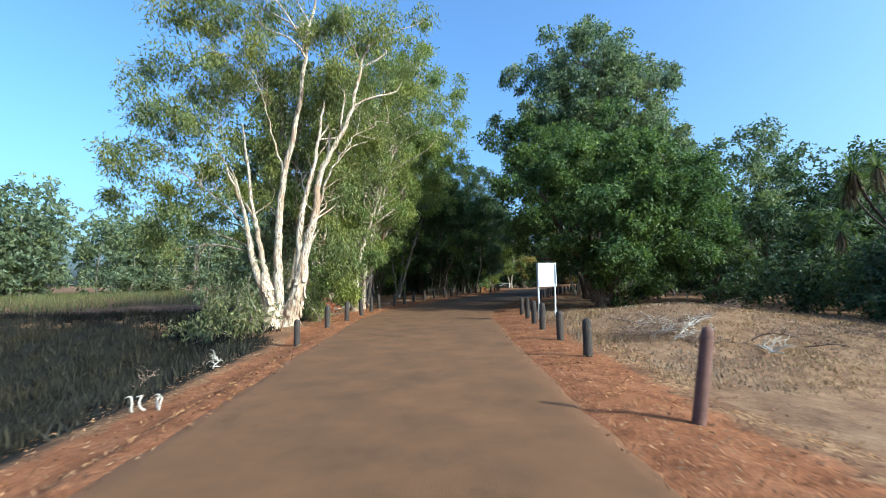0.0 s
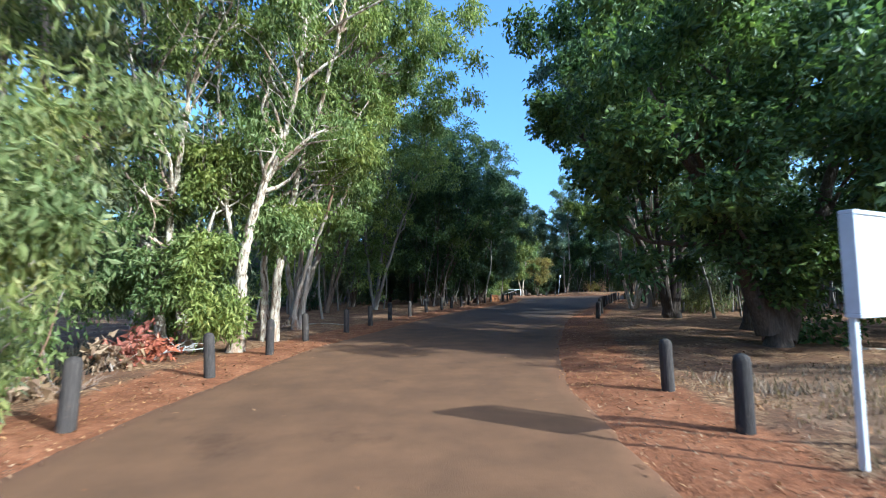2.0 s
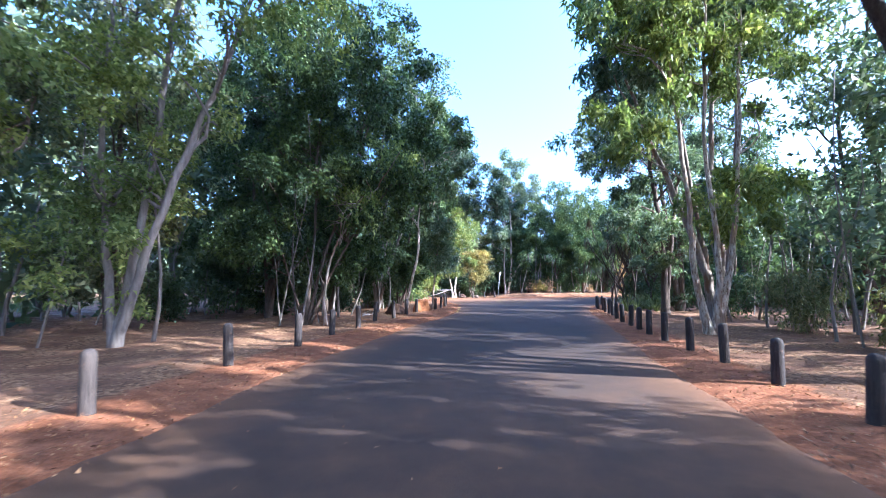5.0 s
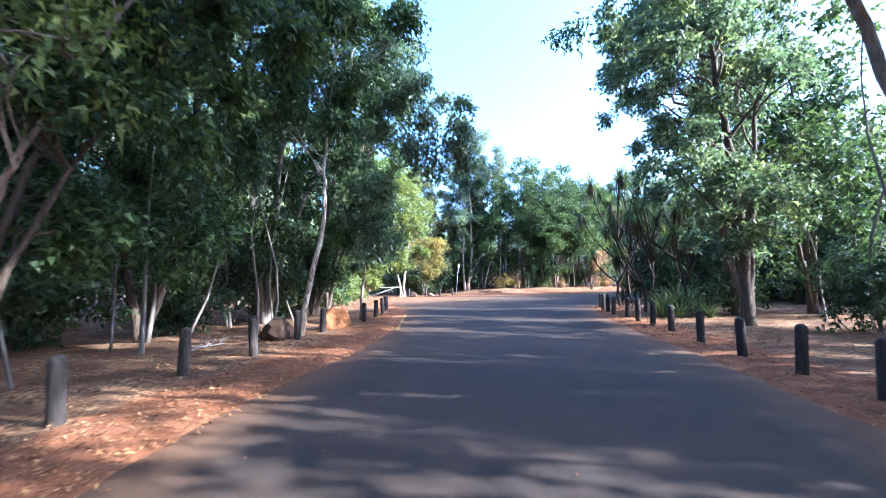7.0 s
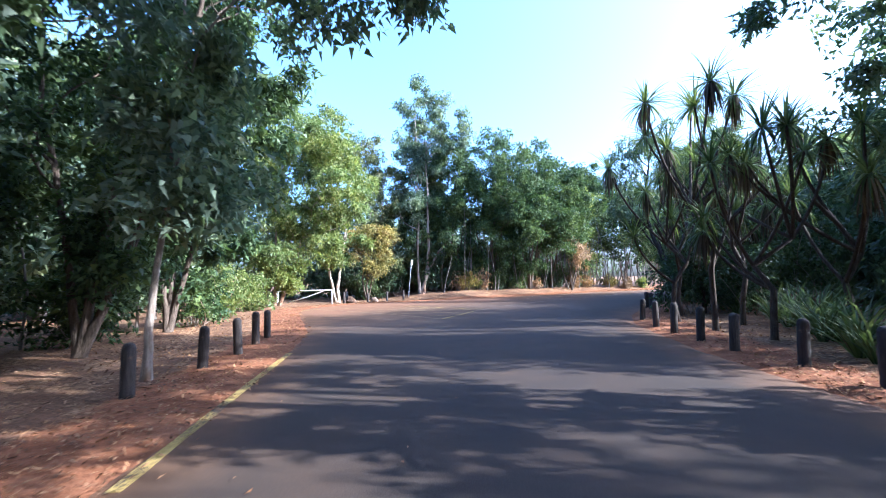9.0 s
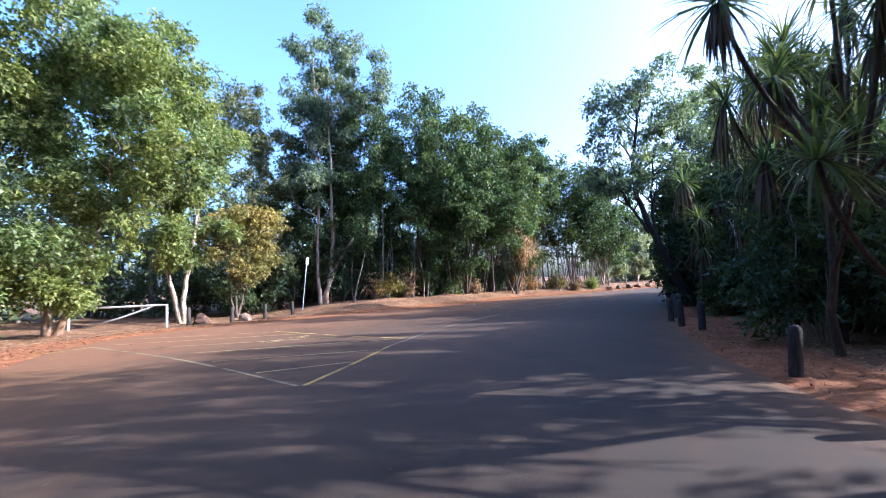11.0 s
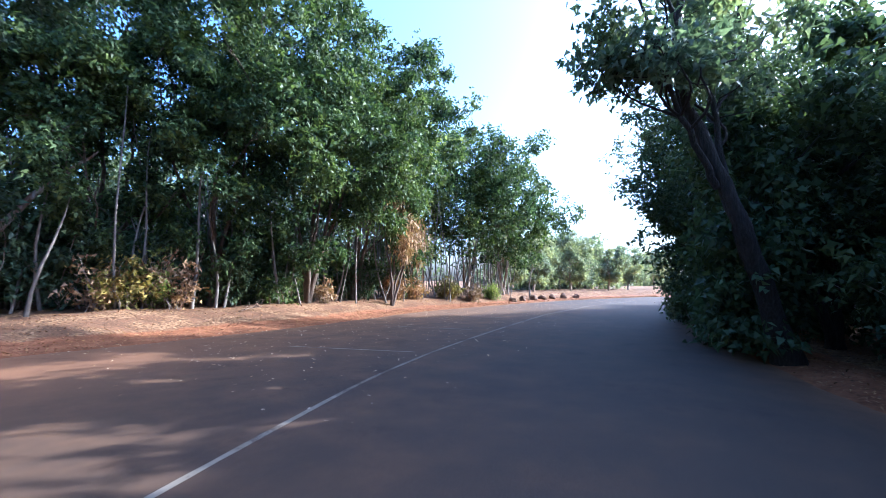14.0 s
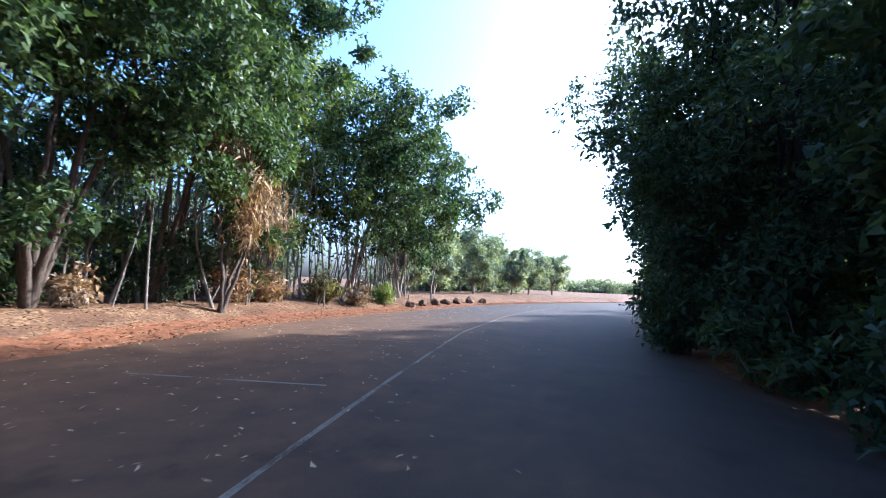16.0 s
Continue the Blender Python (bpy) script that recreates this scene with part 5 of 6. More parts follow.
for base, h in (((21.9, 55.0), 5.2), ((22.7, 56.9), 7.0), ((24.4, 57.2), 6.4), ((24.0, 59.0), 5.6), ((25.8, 60.2), 6.6), ((23.4, 54.2), 6.0), ((27.6, 60.6), 7.6), ((29.6, 62.0), 8.2), ((31.2, 62.6), 7.0), ((32.2, 62.6), 6.0), ((35.4, 64.8), 5.0), ((35.4, 62.2), 7.6), ((30.6, 60.2), 8.6), ((16.6, 11.6), 5.6), ((18.2, 10.6), 6.8), ((17.2, 14.2), 5.6)):
    n = pq.randint(7, 10) if base[0] > 27 else pq.randint(6, 8)
    wide, low = (1.3, 0.22) if base[0] > 27 or base[1] < 20 else (1.9, 0.5)
    pandanus(base, [(pq.uniform(-wide, wide * 0.8), pq.uniform(-1.2, wide), h * pq.uniform(low, 1.0)) for _ in range(n)], int(base[0] * 100), pq.uniform(0.85, 1.15))


pandanus((33.0, 65.9), [(-0.25, 0.18, 4.9), (-0.9, -0.6, 3.4), (-1.0, -0.7, 2.4)], 3, 1.0)


def strap_clump(base, seed, length=1.0, n=40):
    rng = random.Random(seed)
    v, f = blades(rng, (0, 0, 0), n, length, 0.045, (0.7, 1.45), 0.3, 0.08)
    ob = mesh_object("strap_leaf_clump", v, f, LEAF_PANDAN)
    ob.location = (base[0], base[1], height(*base) - 0.02)
    return tagged(ob, "clump of upright strap-like green leaves", "plant", "strap-leaved clumps")


for i in range(44):
    u = pq.random()
    x = 20.8 + 13.4 * u + pq.uniform(-0.6, 1.0)
    y = 52.6 + 12.6 * u + pq.uniform(-1.2, 0.0)
    if to_road([x], [y])[0] > 1.5:
        strap_clump((x, y), 400 + i, pq.uniform(0.7, 1.7), pq.randint(26, 44))


# ---- undergrowth ----
def shrub(label, base, r, h, leaf, seed, count, size=(0.17, 0.075), droop=0.4, bare=9):
    rng, rnd = np.random.default_rng(seed), random.Random(seed)
    top = new("shrub")
    top.location = (base[0], base[1], height(*base) - 0.04)
    tagged(top, label, "shrub", "undergrowth along the road")
    tubes = Tubes()
    c, sp = [], []
    for i in range(bare):
        g, lean = rnd.uniform(0, 6.28), rnd.random() ** 0.7
        e = Vector((math.cos(g) * r * lean * 1.15, math.sin(g) * r * lean * 1.15, h * rnd.uniform(0.45, 1.15) * (1 - 0.35 * lean)))
        pts = tubes.limb(rnd, (rnd.uniform(-0.3, 0.3) * r, rnd.uniform(-0.3, 0.3) * r, 0), e, 0.02, 0.006, 0.18, 6, 5)
        for k, q in enumerate(pts[2:]):
            for _ in range(2):
                c.append(Vector(q) + Vector((rnd.uniform(-1, 1), rnd.uniform(-1, 1), rnd.uniform(-0.6, 0.6))) * r * 0.2)
                sp.append(r * rnd.uniform(0.14, 0.34))
    tubes.mesh("branchwork", BARK_PALE, top)
    if leaf in (LEAF_GREY, LEAF_PAPER, LEAF_PALE):
        size, droop, count = (0.15, 0.042), 0.75, int(count * 1.3)
    leaf_object("foliage", [leaves(rng, c, sp, int(count * 0.62), size[0], size[1], droop)], leaf, top)


sq = random.Random(31)
for x, y, r, h, leaf, n in ((-6.0, 14.4, 0.8, 1.4, LEAF_GREY, 900), (-7.6, 15.6, 1.1, 2.0, LEAF_GREY, 3000), (-4.9, 18.4, 0.7, 1.4, LEAF_GREY, 1200), (-5.2, 19.8, 0.9, 1.8, LEAF_PALE, 1800), (-6.4, 17.4, 1.2, 2.4, LEAF_GREY, 3600), (-5.6, 24.6, 1.2, 2.0, LEAF_PALE, 5000), (-6.2, 30.0, 1.4, 2.4, LEAF_GREY, 5000),
                            (-7.5, 35.0, 1.6, 2.4, LEAF_DEEP, 4500), (-6.5, 41, 1.6, 2.2, LEAF_DEEP, 4500), (-3.5, 49, 1.6, 2.4, LEAF_DEEP, 4500), (0.2, 53.4, 1.4, 2.2, LEAF_DEEP, 4500), (3.6, 55.2, 1.3, 2.2, LEAF_DEEP, 4500), (6.2, 59.2, 1.3, 2.4, LEAF_DEEP, 5000), (7.2, 62.8, 1.3, 2.6, LEAF_DARK, 5000), (9.6, 67.6, 1.3, 2.4, LEAF_DARK, 5000), (10.4, 71.0, 1.3, 2.6, LEAF_BRIGHT, 5000), (11.2, 75.4, 1.2, 2.2, LEAF_BRIGHT, 6000),
                            (30.1, 84.8, 1.0, 2.4, LEAF_AUTUMN, 1700), (31.4, 84.7, 0.9, 2.6, LEAF_DEAD, 1300), (30.8, 85.4, 1.0, 2.8, LEAF_BRIGHT, 1300), (29.2, 85.0, 0.7, 1.8, LEAF_DEAD, 800), (33.9, 85.6, 1.0, 2.4, LEAF_DEEP, 3500), (35.6, 85.4, 1.0, 1.9, LEAF_DARK, 2600), (38.4, 85.6, 0.8, 1.4, LEAF_DEAD, 900), (43.6, 86.4, 0.9, 1.6, LEAF_DEAD, 2200), (46.0, 87.0, 0.9, 1.4, LEAF_DEAD, 2200), (48.8, 86.6, 0.9, 1.4, LEAF_AUTUMN, 3000), (51.0, 86.0, 0.8, 1.2, LEAF_DEAD, 2200), (54.0, 86.2, 0.9, 1.4, LEAF_PALE, 3000),
                            (15.6, 30.0, 1.4, 2.0, LEAF_DEEP, 4500), (16.6, 36.2, 1.5, 2.6, LEAF_GREY, 5000), (18.4, 40.4, 1.5, 2.6, LEAF_GREY, 5000), (21.4, 46.6, 1.4, 2.4, LEAF_DEEP, 4500), (24.0, 52.4, 1.3, 2.4, LEAF_DEEP, 4500), (15.0, 19.6, 1.5, 2.6, LEAF_DEEP, 4500), (15.0, 15.6, 1.6, 3.0, LEAF_DEEP, 6000), (14.6, 12.6, 1.6, 3.3, LEAF_DEEP, 7000), (16.0, 10.0, 1.9, 3.9, LEAF_DEEP, 7000), (17.4, 7.0, 2.1, 4.3, LEAF_DEEP, 7000), (18.2, 13.2, 2.1, 4.6, LEAF_DEEP, 7000), (20.5, 9.0, 2.4, 5.0, LEAF_DEEP, 7000), (18.5, 3.5, 2.2, 4.4, LEAF_DEEP, 6000), (19.0, 17.0, 2.1, 4.4, LEAF_DEEP, 6000),
                            (38.6, 69.4, 1.1, 2.0, LEAF_DEEP, 4500), (41.6, 70.0, 1.1, 2.2, LEAF_DEEP, 4500), (45.6, 71.4, 1.1, 2.0, LEAF_DEEP, 4500), (50.0, 71.6, 1.1, 2.0, LEAF_DEEP, 4500), (36.6, 65.6, 1.2, 2.4, LEAF_DEEP, 4500),
                            (28.4, 59.4, 1.5, 4.2, LEAF_DEEP, 6000), (27.4, 60.9, 1.3, 3.8, LEAF_DEEP, 7000), (29.4, 61.3, 1.4, 4.6, LEAF_DEEP, 7000), (31.5, 62.2, 1.4, 4.8, LEAF_DEEP, 8000), (34.3, 63.5, 1.4, 4.8, LEAF_DEEP, 8000), (35.2, 65.5, 1.4, 4.8, LEAF_DEEP, 8000), (30.2, 60.6, 1.6, 6.0, LEAF_DEEP, 7000), (34.0, 62.6, 1.7, 6.4, LEAF_DEEP, 7000), (37.6, 66.0, 1.6, 4.6, LEAF_DEEP, 7000), (31.8, 59.0, 1.8, 5.6, LEAF_DEEP, 6000),
                            (-4.1, 17.4, 0.6, 1.8, LEAF_PAPER, 1500), (-4.6, 21.6, 0.6, 0.7, LEAF_RED, 600), (-5.0, 22.6, 0.5, 0.6, LEAF_RED, 400), (-4.8, 20.9, 0.45, 0.55, LEAF_DEAD, 350), (-4.4, 18.9, 0.4, 0.45, LEAF_DEAD, 300), (-5.6, 14.6, 0.7, 2.2, LEAF_GREY, 900), (-6.2, 19.4, 1.2, 3.6, LEAF_GREY, 2000), (-4.9, 24.9, 0.9, 3.0, LEAF_PALE, 4000)):
    shrub({"yellowing_leaves": "low shrub with yellowing leaves", "dead_brown_leaves": "dry shrub with brown withered leaves", "withered_red_leaves": "low shrub with withered reddish leaves"}.get(leaf.name, "leafy green shrub among the tree trunks"), (x, y), r, h, leaf, sq.randrange(9999), n)


shrub("leafy green shrub round the foot of a bleached sapling", (33.0, 64.9), 0.75, 2.1, LEAF_DARK, 771, 2600)
shrub("leafy green shrub round the foot of a bleached sapling", (32.3, 64.9), 0.7, 1.8, LEAF_DARK, 772, 2200)
for x, y in ((21.4, 87.2), (23.8, 87.4), (26.8, 87.0), (28.2, 87.4), (19.0, 89.4), (21.4, 90.2), (23.6, 90.8), (25.6, 90.4), (27.8, 91.0), (30.2, 91.2), (33.0, 91.0), (36.0, 90.6), (39.4, 91.0), (43.0, 91.4), (46.4, 92.0)):
    shrub("tall dark bush closing the back of the wood", (x, y), 1.8, sq.uniform(3.6, 5.0), LEAF_DEEP, sq.randrange(9999), 5000, (0.22, 0.11), 0.5, 12)
for i in range(13):
    x = 27.4 + 9.6 * i / 12 + sq.uniform(-0.3, 0.3)
    shrub("tall dark bush below the parking bay trees", (x, 86.3 + sq.uniform(-0.2, 1.4)), sq.uniform(1.1, 1.6), sq.uniform(3.0, 5.0), LEAF_DEEP, sq.randrange(9999), 5200, (0.17, 0.085), 0.55, 12)
for i in range(11):
    x = 26.5 + 19.5 * i / 10 + sq.uniform(-0.9, 0.9)
    y = 84.8 + 0.12 * (x - 27) + sq.uniform(0, 2.4)
    r = sq.uniform(0.4, 1.2)
    leaf = sq.choice((LEAF_DARK, LEAF_DEEP, LEAF_DEEP, LEAF_DEEP))
    if to_road([x], [y])[0] > 1.2:
        shrub("low shrub with yellowing leaves" if leaf is LEAF_AUTUMN else "leafy undergrowth below the parking bay trees", (x, y), r, r * sq.uniform(1.4, 3.2), leaf, sq.randrange(9999), int(2600 * r), (0.16, 0.08), 0.5, 7)


# ---- thin stems inside the woods ----
def sapling_stand(seed, spots, label):
    rnd = random.Random(seed)
    tubes = Tubes()
    for x, y in spots:
        z = height(x, y) - 0.05
        h = rnd.uniform(3.5, 8)
        tubes.limb(rnd, (x, y, z), (x + rnd.uniform(-1, 1), y + rnd.uniform(-1, 1), z + h), rnd.uniform(0.03, 0.08), 0.015, 0.06, 5, 6)
    tagged(tubes.mesh("sapling_stand", BARK_FAR), label, "saplings", kind="stuff")


sapling_stand(1, [(x, y) for x, y in ((sq.uniform(27, 47), sq.uniform(84.5, 92)) for _ in range(130)) if to_road([x], [y])[0] > 2.5], "many thin grey stems under the trees")
sapling_stand(2, [(x, y) for x, y in ((sq.uniform(-12, 10), sq.uniform(30, 74)) for _ in range(170)) if to_road([x], [y])[0] > 3.5], "many thin grey stems in the dark wood")
sapling_stand(3, [(x, y) for x, y in ((sq.uniform(14, 32), sq.uniform(28, 49)) for _ in range(80)) if to_road([x], [y])[0] > 4.5], "thin grey stems in the right-hand wood")
sapling_stand(4, [(x, y) for x, y in ((sq.uniform(42, 60), sq.uniform(85.5, 93)) for _ in range(110)) if to_road([x], [y])[0] > 1.5], "bare thin stems along the far road")


# ---- far woods ----
def far_wood(label, spots, seed, per=1500, size=(0.75, 0.42), leaf=LEAF_FAR):
    rng, rnd = np.random.default_rng(seed), random.Random(seed)
    chunks = []
    tubes = Tubes()
    for x, y, h, w in spots:
        z = height(x, y)
        c, sp = crown_centres(rng, [(x, y, z + h * 0.68, w, w, h * 0.32), (x + rnd.uniform(-w, w) * 0.6, y + rnd.uniform(-w, w) * 0.6, z + h * 0.4, w * 0.9, w * 0.9, h * 0.3), (x, y, z + h * 0.18, w, w, h * 0.18)], 0.14, 0.45)
        chunks.append(leaves(rng, c, sp * 1.3, per, size[0], size[1], 0.35))
        tubes.limb(rnd, (x, y, z), (x + rnd.uniform(-1, 1), y, z + h * 0.7), 0.18, 0.05, 0.05, 4, 6)
    ob = leaf_object("far_wood", chunks, leaf)
    tagged(ob, label, "woods", kind="stuff")
    tagged(tubes.mesh("far_trunks", BARK_FAR), "grey trunks of the far wood", "tree trunks", kind="stuff")


fw = random.Random(8)


def belt(line, n, depth, h, w):
    out = []
    for i in range(n):
        u = fw.random() * (len(line) - 1)
        k = min(int(u), len(line) - 2)
        (ax, ay), (bx, by) = line[k], line[k + 1]
        s = u - k
        out.append((ax + (bx - ax) * s + fw.uniform(-depth, depth), ay + (by - ay) * s + fw.uniform(-depth, depth), h * fw.uniform(0.75, 1.2), w * fw.uniform(0.8, 1.2)))
    return out


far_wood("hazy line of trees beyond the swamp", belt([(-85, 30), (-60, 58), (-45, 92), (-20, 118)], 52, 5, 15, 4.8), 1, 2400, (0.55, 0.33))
far_wood("deep wood behind the roadside trees", belt([(-15, 36), (-10, 52), (-2, 66), (3, 76), (6, 92)], 38, 3, 15, 3.4), 2, 1500, (0.52, 0.27))
far_wood("wood behind the parking bays", belt([(8, 92), (20, 97), (34, 98), (48, 101), (64, 100)], 36, 3, 10.5, 3.2), 3, 1900, (0.34, 0.17))
far_wood("wood behind the sunlit trees", belt([(-6, 84), (4, 91), (14, 95), (24, 95)], 20, 2.5, 9, 3.0), 7, 1800, (0.34, 0.17))
# Haze is in the pale leaf colour of the next two belts.
far_wood("hazy trees where the road goes on", belt([(72, 100), (95, 100), (118, 98)], 16, 4, 8, 3.8), 4, 1700, (0.5, 0.3), LEAF_HAZE)
far_wood("low pale scrub on the horizon", belt([(150, 150), (230, 130), (280, 90), (290, 40)], 60, 8, 6, 5.5), 8, 500, (0.9, 0.6), LEAF_HAZE)
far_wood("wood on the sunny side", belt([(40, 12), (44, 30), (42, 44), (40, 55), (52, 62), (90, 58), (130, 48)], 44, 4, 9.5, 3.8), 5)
far_wood("low wood behind the dry grass", belt([(24, -6), (32, 2), (36, 14)], 12, 3, 4.2, 3.2), 6, 1200, (0.5, 0.28))


# ---- bollards ----
def make_bollard(x, y, h=0.78, r=0.092):
    bm = bmesh.new()
    rings = [(0.0, 1.03), (0.25, 1.0), (0.9, 0.97), (0.955, 0.86), (0.985, 0.6), (1.0, 0.25)]
    sides, rows = 14, []
    for s, k in rings:
        rows.append([bm.verts.new((math.cos(2 * math.pi * i / sides) * r * k, math.sin(2 * math.pi * i / sides) * r * k, s * (h + 0.12) - 0.12)) for i in range(sides)])
    for a, b in zip(rows, rows[1:]):
        for i in range(sides):
            bm.faces.new((a[i], a[(i + 1) % sides], b[(i + 1) % sides], b[i]))
    bm.faces.new(rows[-1])
    ob = part("bollard", bm, TIMBER, smooth=True)
    ob.location = (x, y, height(x, y))
    return tagged(ob, "weathered dark timber bollard with a rounded top", "bollard", "bollards along the road")


BOLLARDS = [(-3.65, 12.6), (-3.25, 15.0), (-2.95, 17.4), (-2.7, 20.2), (-2.5, 22.7), (-2.3, 25.2), (-1.5, 27.4), (-0.95, 29.9), (-0.35, 32.4), (0.5, 35.0), (1.4, 38.0), (2.45, 40.6), (3.25, 43.0), (4.15, 45.2), (4.95, 47.6), (5.95, 49.3), (6.9, 51.7), (7.65, 53.0), (9.45, 56.3), (10.25, 58.15), (10.85, 59.5), (11.25, 60.9), (11.6, 62.2),
            (3.2, 8.05), (3.45, 10.5), (3.62, 12.7), (3.85, 14.5), (4.2, 16.8), (4.42, 18.6), (9.2, 32.6), (10.0, 34.4), (10.95, 36.3), (11.5, 37.8), (12.3, 39.6), (12.9, 41.0), (13.6, 42.4), (14.3, 43.8), (15.0, 45.3), (15.9, 47.0), (17.0, 48.9), (17.8, 50.4), (18.5, 51.8), (19.2, 53.1), (19.8, 54.6), (20.5, 55.8), (21.3, 57.1), (22.2, 58.4), (23.7, 60.2), (28.2, 63.6), (29.1, 64.6), (30.2, 65.5), (31.5, 66.0), (32.6, 66.7),
            (18.0, 81.3), (19.9, 81.8), (21.6, 82.5), (23.2, 83.1)]
proto = make_bollard(*BOLLARDS[0])
bq = random.Random(3)
for x, y in BOLLARDS[1:]:
    ob = copy_thing(proto, pose(x, y, height(x, y) + bq.uniform(-0.05, 0.03), bq.uniform(-2.5, 2.5), bq.uniform(-2.5, 2.5), bq.uniform(0, 360)))

post = make_bollard(2.79, 3.95, 1.04, 0.07)
post.rotation_euler = (0, math.radians(9), 0)
post.data.materials[0] = RED_TIMBER
tagged(post, "tall thin red-brown timber post beside the road", "post", "roadside posts")


stake = Tubes()
stake.add([(0, 0, -0.1), (0.01, 0, 0.5), (0, 0.01, 0.98)], [0.03, 0.028, 0.026], 8)
stake.add([(-0.16, 0, 0.68), (0, 0.02, 0.7), (0.16, 0, 0.69)], [0.012, 0.012, 0.012], 6)
ob = stake.mesh("stake", RED_TIMBER)
ob.location = (9.97, 23.68, height(9.97, 23.68))
tagged(ob, "thin timber stake with a short crossbar at a tree's edge", "stake")


# ---- notice board ----
def box(bm, x0, y0, z0, x1, y1, z1, bevel=0.004):
    g = bmesh.ops.create_cube(bm, size=1, matrix=Matrix.Translation(((x0 + x1) / 2, (y0 + y1) / 2, (z0 + z1) / 2)) @ Matrix.Diagonal((x1 - x0, y1 - y0, z1 - z0, 1)))
    if bevel:
        bmesh.ops.bevel(bm, geom=list({e for v in g["verts"] for e in v.link_edges}), offset=bevel, segments=1, affect="EDGES")


def make_notice_board():
    top = new("notice_board")
    top.matrix_world = pose(4.72, 15.85, height(4.72, 15.85), 0, 0, 20)
    w = 0.375
    for sx in (-w, w):
        bm = bmesh.new()
        box(bm, sx - 0.025, -0.025, -0.2, sx + 0.025, 0.025, 2.0)
        part("post", bm, STEEL, top)
    bm = bmesh.new()
    box(bm, -w - 0.02, -0.055, 1.2, w - 0.06, -0.035, 2.03)
    panel = part("panel", bm, BOARD_WHITE, top, "white notice panel")
    for name, a in (("frame_rail", (-w - 0.04, -0.075, 2.02, w + 0.04, 0.035, 2.055)), ("frame_rail", (-w - 0.04, -0.075, 1.165, w + 0.04, 0.035, 1.2)), ("frame_side", (-w - 0.04, -0.075, 1.2, -w - 0.012, 0.035, 2.02)), ("frame_side", (w, -0.075, 1.2, w + 0.035, 0.035, 2.02))):
        bm = bmesh.new()
        box(bm, *a)
        part(name, bm, BOARD_FRAME, top)
    for x0, z0, x1, z1 in ((0.2, 1.64, 0.225, 1.655), (0.19, 1.74, 0.22, 1.748), (0.02, 1.69, 0.05, 1.698)):
        bm = bmesh.new()
        box(bm, x0, -0.061, z0, x1, -0.057, z1, 0)
        part("printed_bar", bm, PRINT, panel)
    tagged(top, "white notice board in a grey frame on two steel posts", "notice board")


make_notice_board()


# ---- small sign on a pole ----
def make_pole_sign():
    top = new("pole_sign")
    top.matrix_world = pose(24.35, 85.0, height(24.35, 85.0), 3, 5, 30)
    t = Tubes()
    t.add([(0, 0, -0.2), (0, 0, 1.6), (0, 0, 3.2)], [0.024, 0.023, 0.022], 10)
    t.mesh("pole", OLD_STEEL, top)
    bm = bmesh.new()
    box(bm, -0.11, -0.045, 2.76, 0.11, -0.035, 3.2)
    part("plate", bm, STEEL, top, "small dull white sign plate")
    bm = bmesh.new()
    box(bm, -0.08, -0.05, 2.84, 0.08, -0.047, 2.88, 0)
    part("printed_bar", bm, PRINT, top)
    tagged(top, "small white sign on a leaning steel pole", "sign")


make_pole_sign()


# ---- white pipe gate ----
def make_gate():
    top = new("pipe_gate")
    top.matrix_world = pose(17.15, 81.4, height(17.15, 81.4), 0, 0, 158)
    for name, pts, r in (("gate_post", [(0, 0, -0.2), (0, 0, 0.6), (0, 0, 1.0)], 0.05), ("top_rail", [(0, 0, 0.98), (1.8, 0, 0.97), (3.8, 0, 0.96)], 0.045), ("brace", [(0.55, 0, 0.94), (1.8, 0, 0.5), (3.2, 0, 0.12)], 0.04), ("far_post", [(3.8, 0, -0.2), (3.8, 0, 0.6), (3.8, 0, 1.0)], 0.05)):
        t = Tubes()
        t.add(pts, [r] * 3, 12)
        t.mesh(name, PIPE_WHITE, top)
    tagged(top, "closed white pipe gate with a slanting brace", "gate")


make_gate()


# ---- boulders ----
def make_boulder(x, y, size, material, label, seed, turn=0):
    rnd = random.Random(seed)
    bm = bmesh.new()
    bmesh.ops.create_icosphere(bm, subdivisions=3, radius=1)
    for k in range(13):
        d = Vector((rnd.uniform(-1, 1), rnd.uniform(-1, 1), rnd.uniform(-0.3, 1))).normalized()
        cut = rnd.uniform(0.52, 0.8)
        for v in bm.verts:
            s = v.co.dot(d)
            if s > cut:
                v.co -= d * (s - cut)
    for v in bm.verts:
        v.co += v.co.normalized() * 0.16 * noise.noise(v.co * 2.3 + Vector((seed, 0, 0)))
        v.co = Vector((v.co.x * size[0], v.co.y * size[1], v.co.z * size[2]))
    ob = part("boulder", bm, material, None, "", False)
    ob.matrix_world = pose(x, y, height(x, y) + size[2] * 0.45, 0, 0, turn)
    tagged(ob, label, "boulder", "boulders at the roadside")


make_boulder(6.35, 52.1, (0.62, 0.5, 0.48), STONE_GREY, "grey-brown sandstone boulder among fallen leaves", 1, 20)
make_boulder(8.15, 54.1, (0.62, 0.5, 0.56), STONE_RED, "orange sandstone boulder beside a bollard", 2, 60)
make_boulder(18.6, 81.6, (0.5, 0.42, 0.36), STONE_GREY, "grey sandstone boulder in front of a tree", 3, 10)
make_boulder(20.7, 82.6, (0.5, 0.36, 0.3), STONE_PALE, "pale sandstone boulder between two bollards", 4, 80)
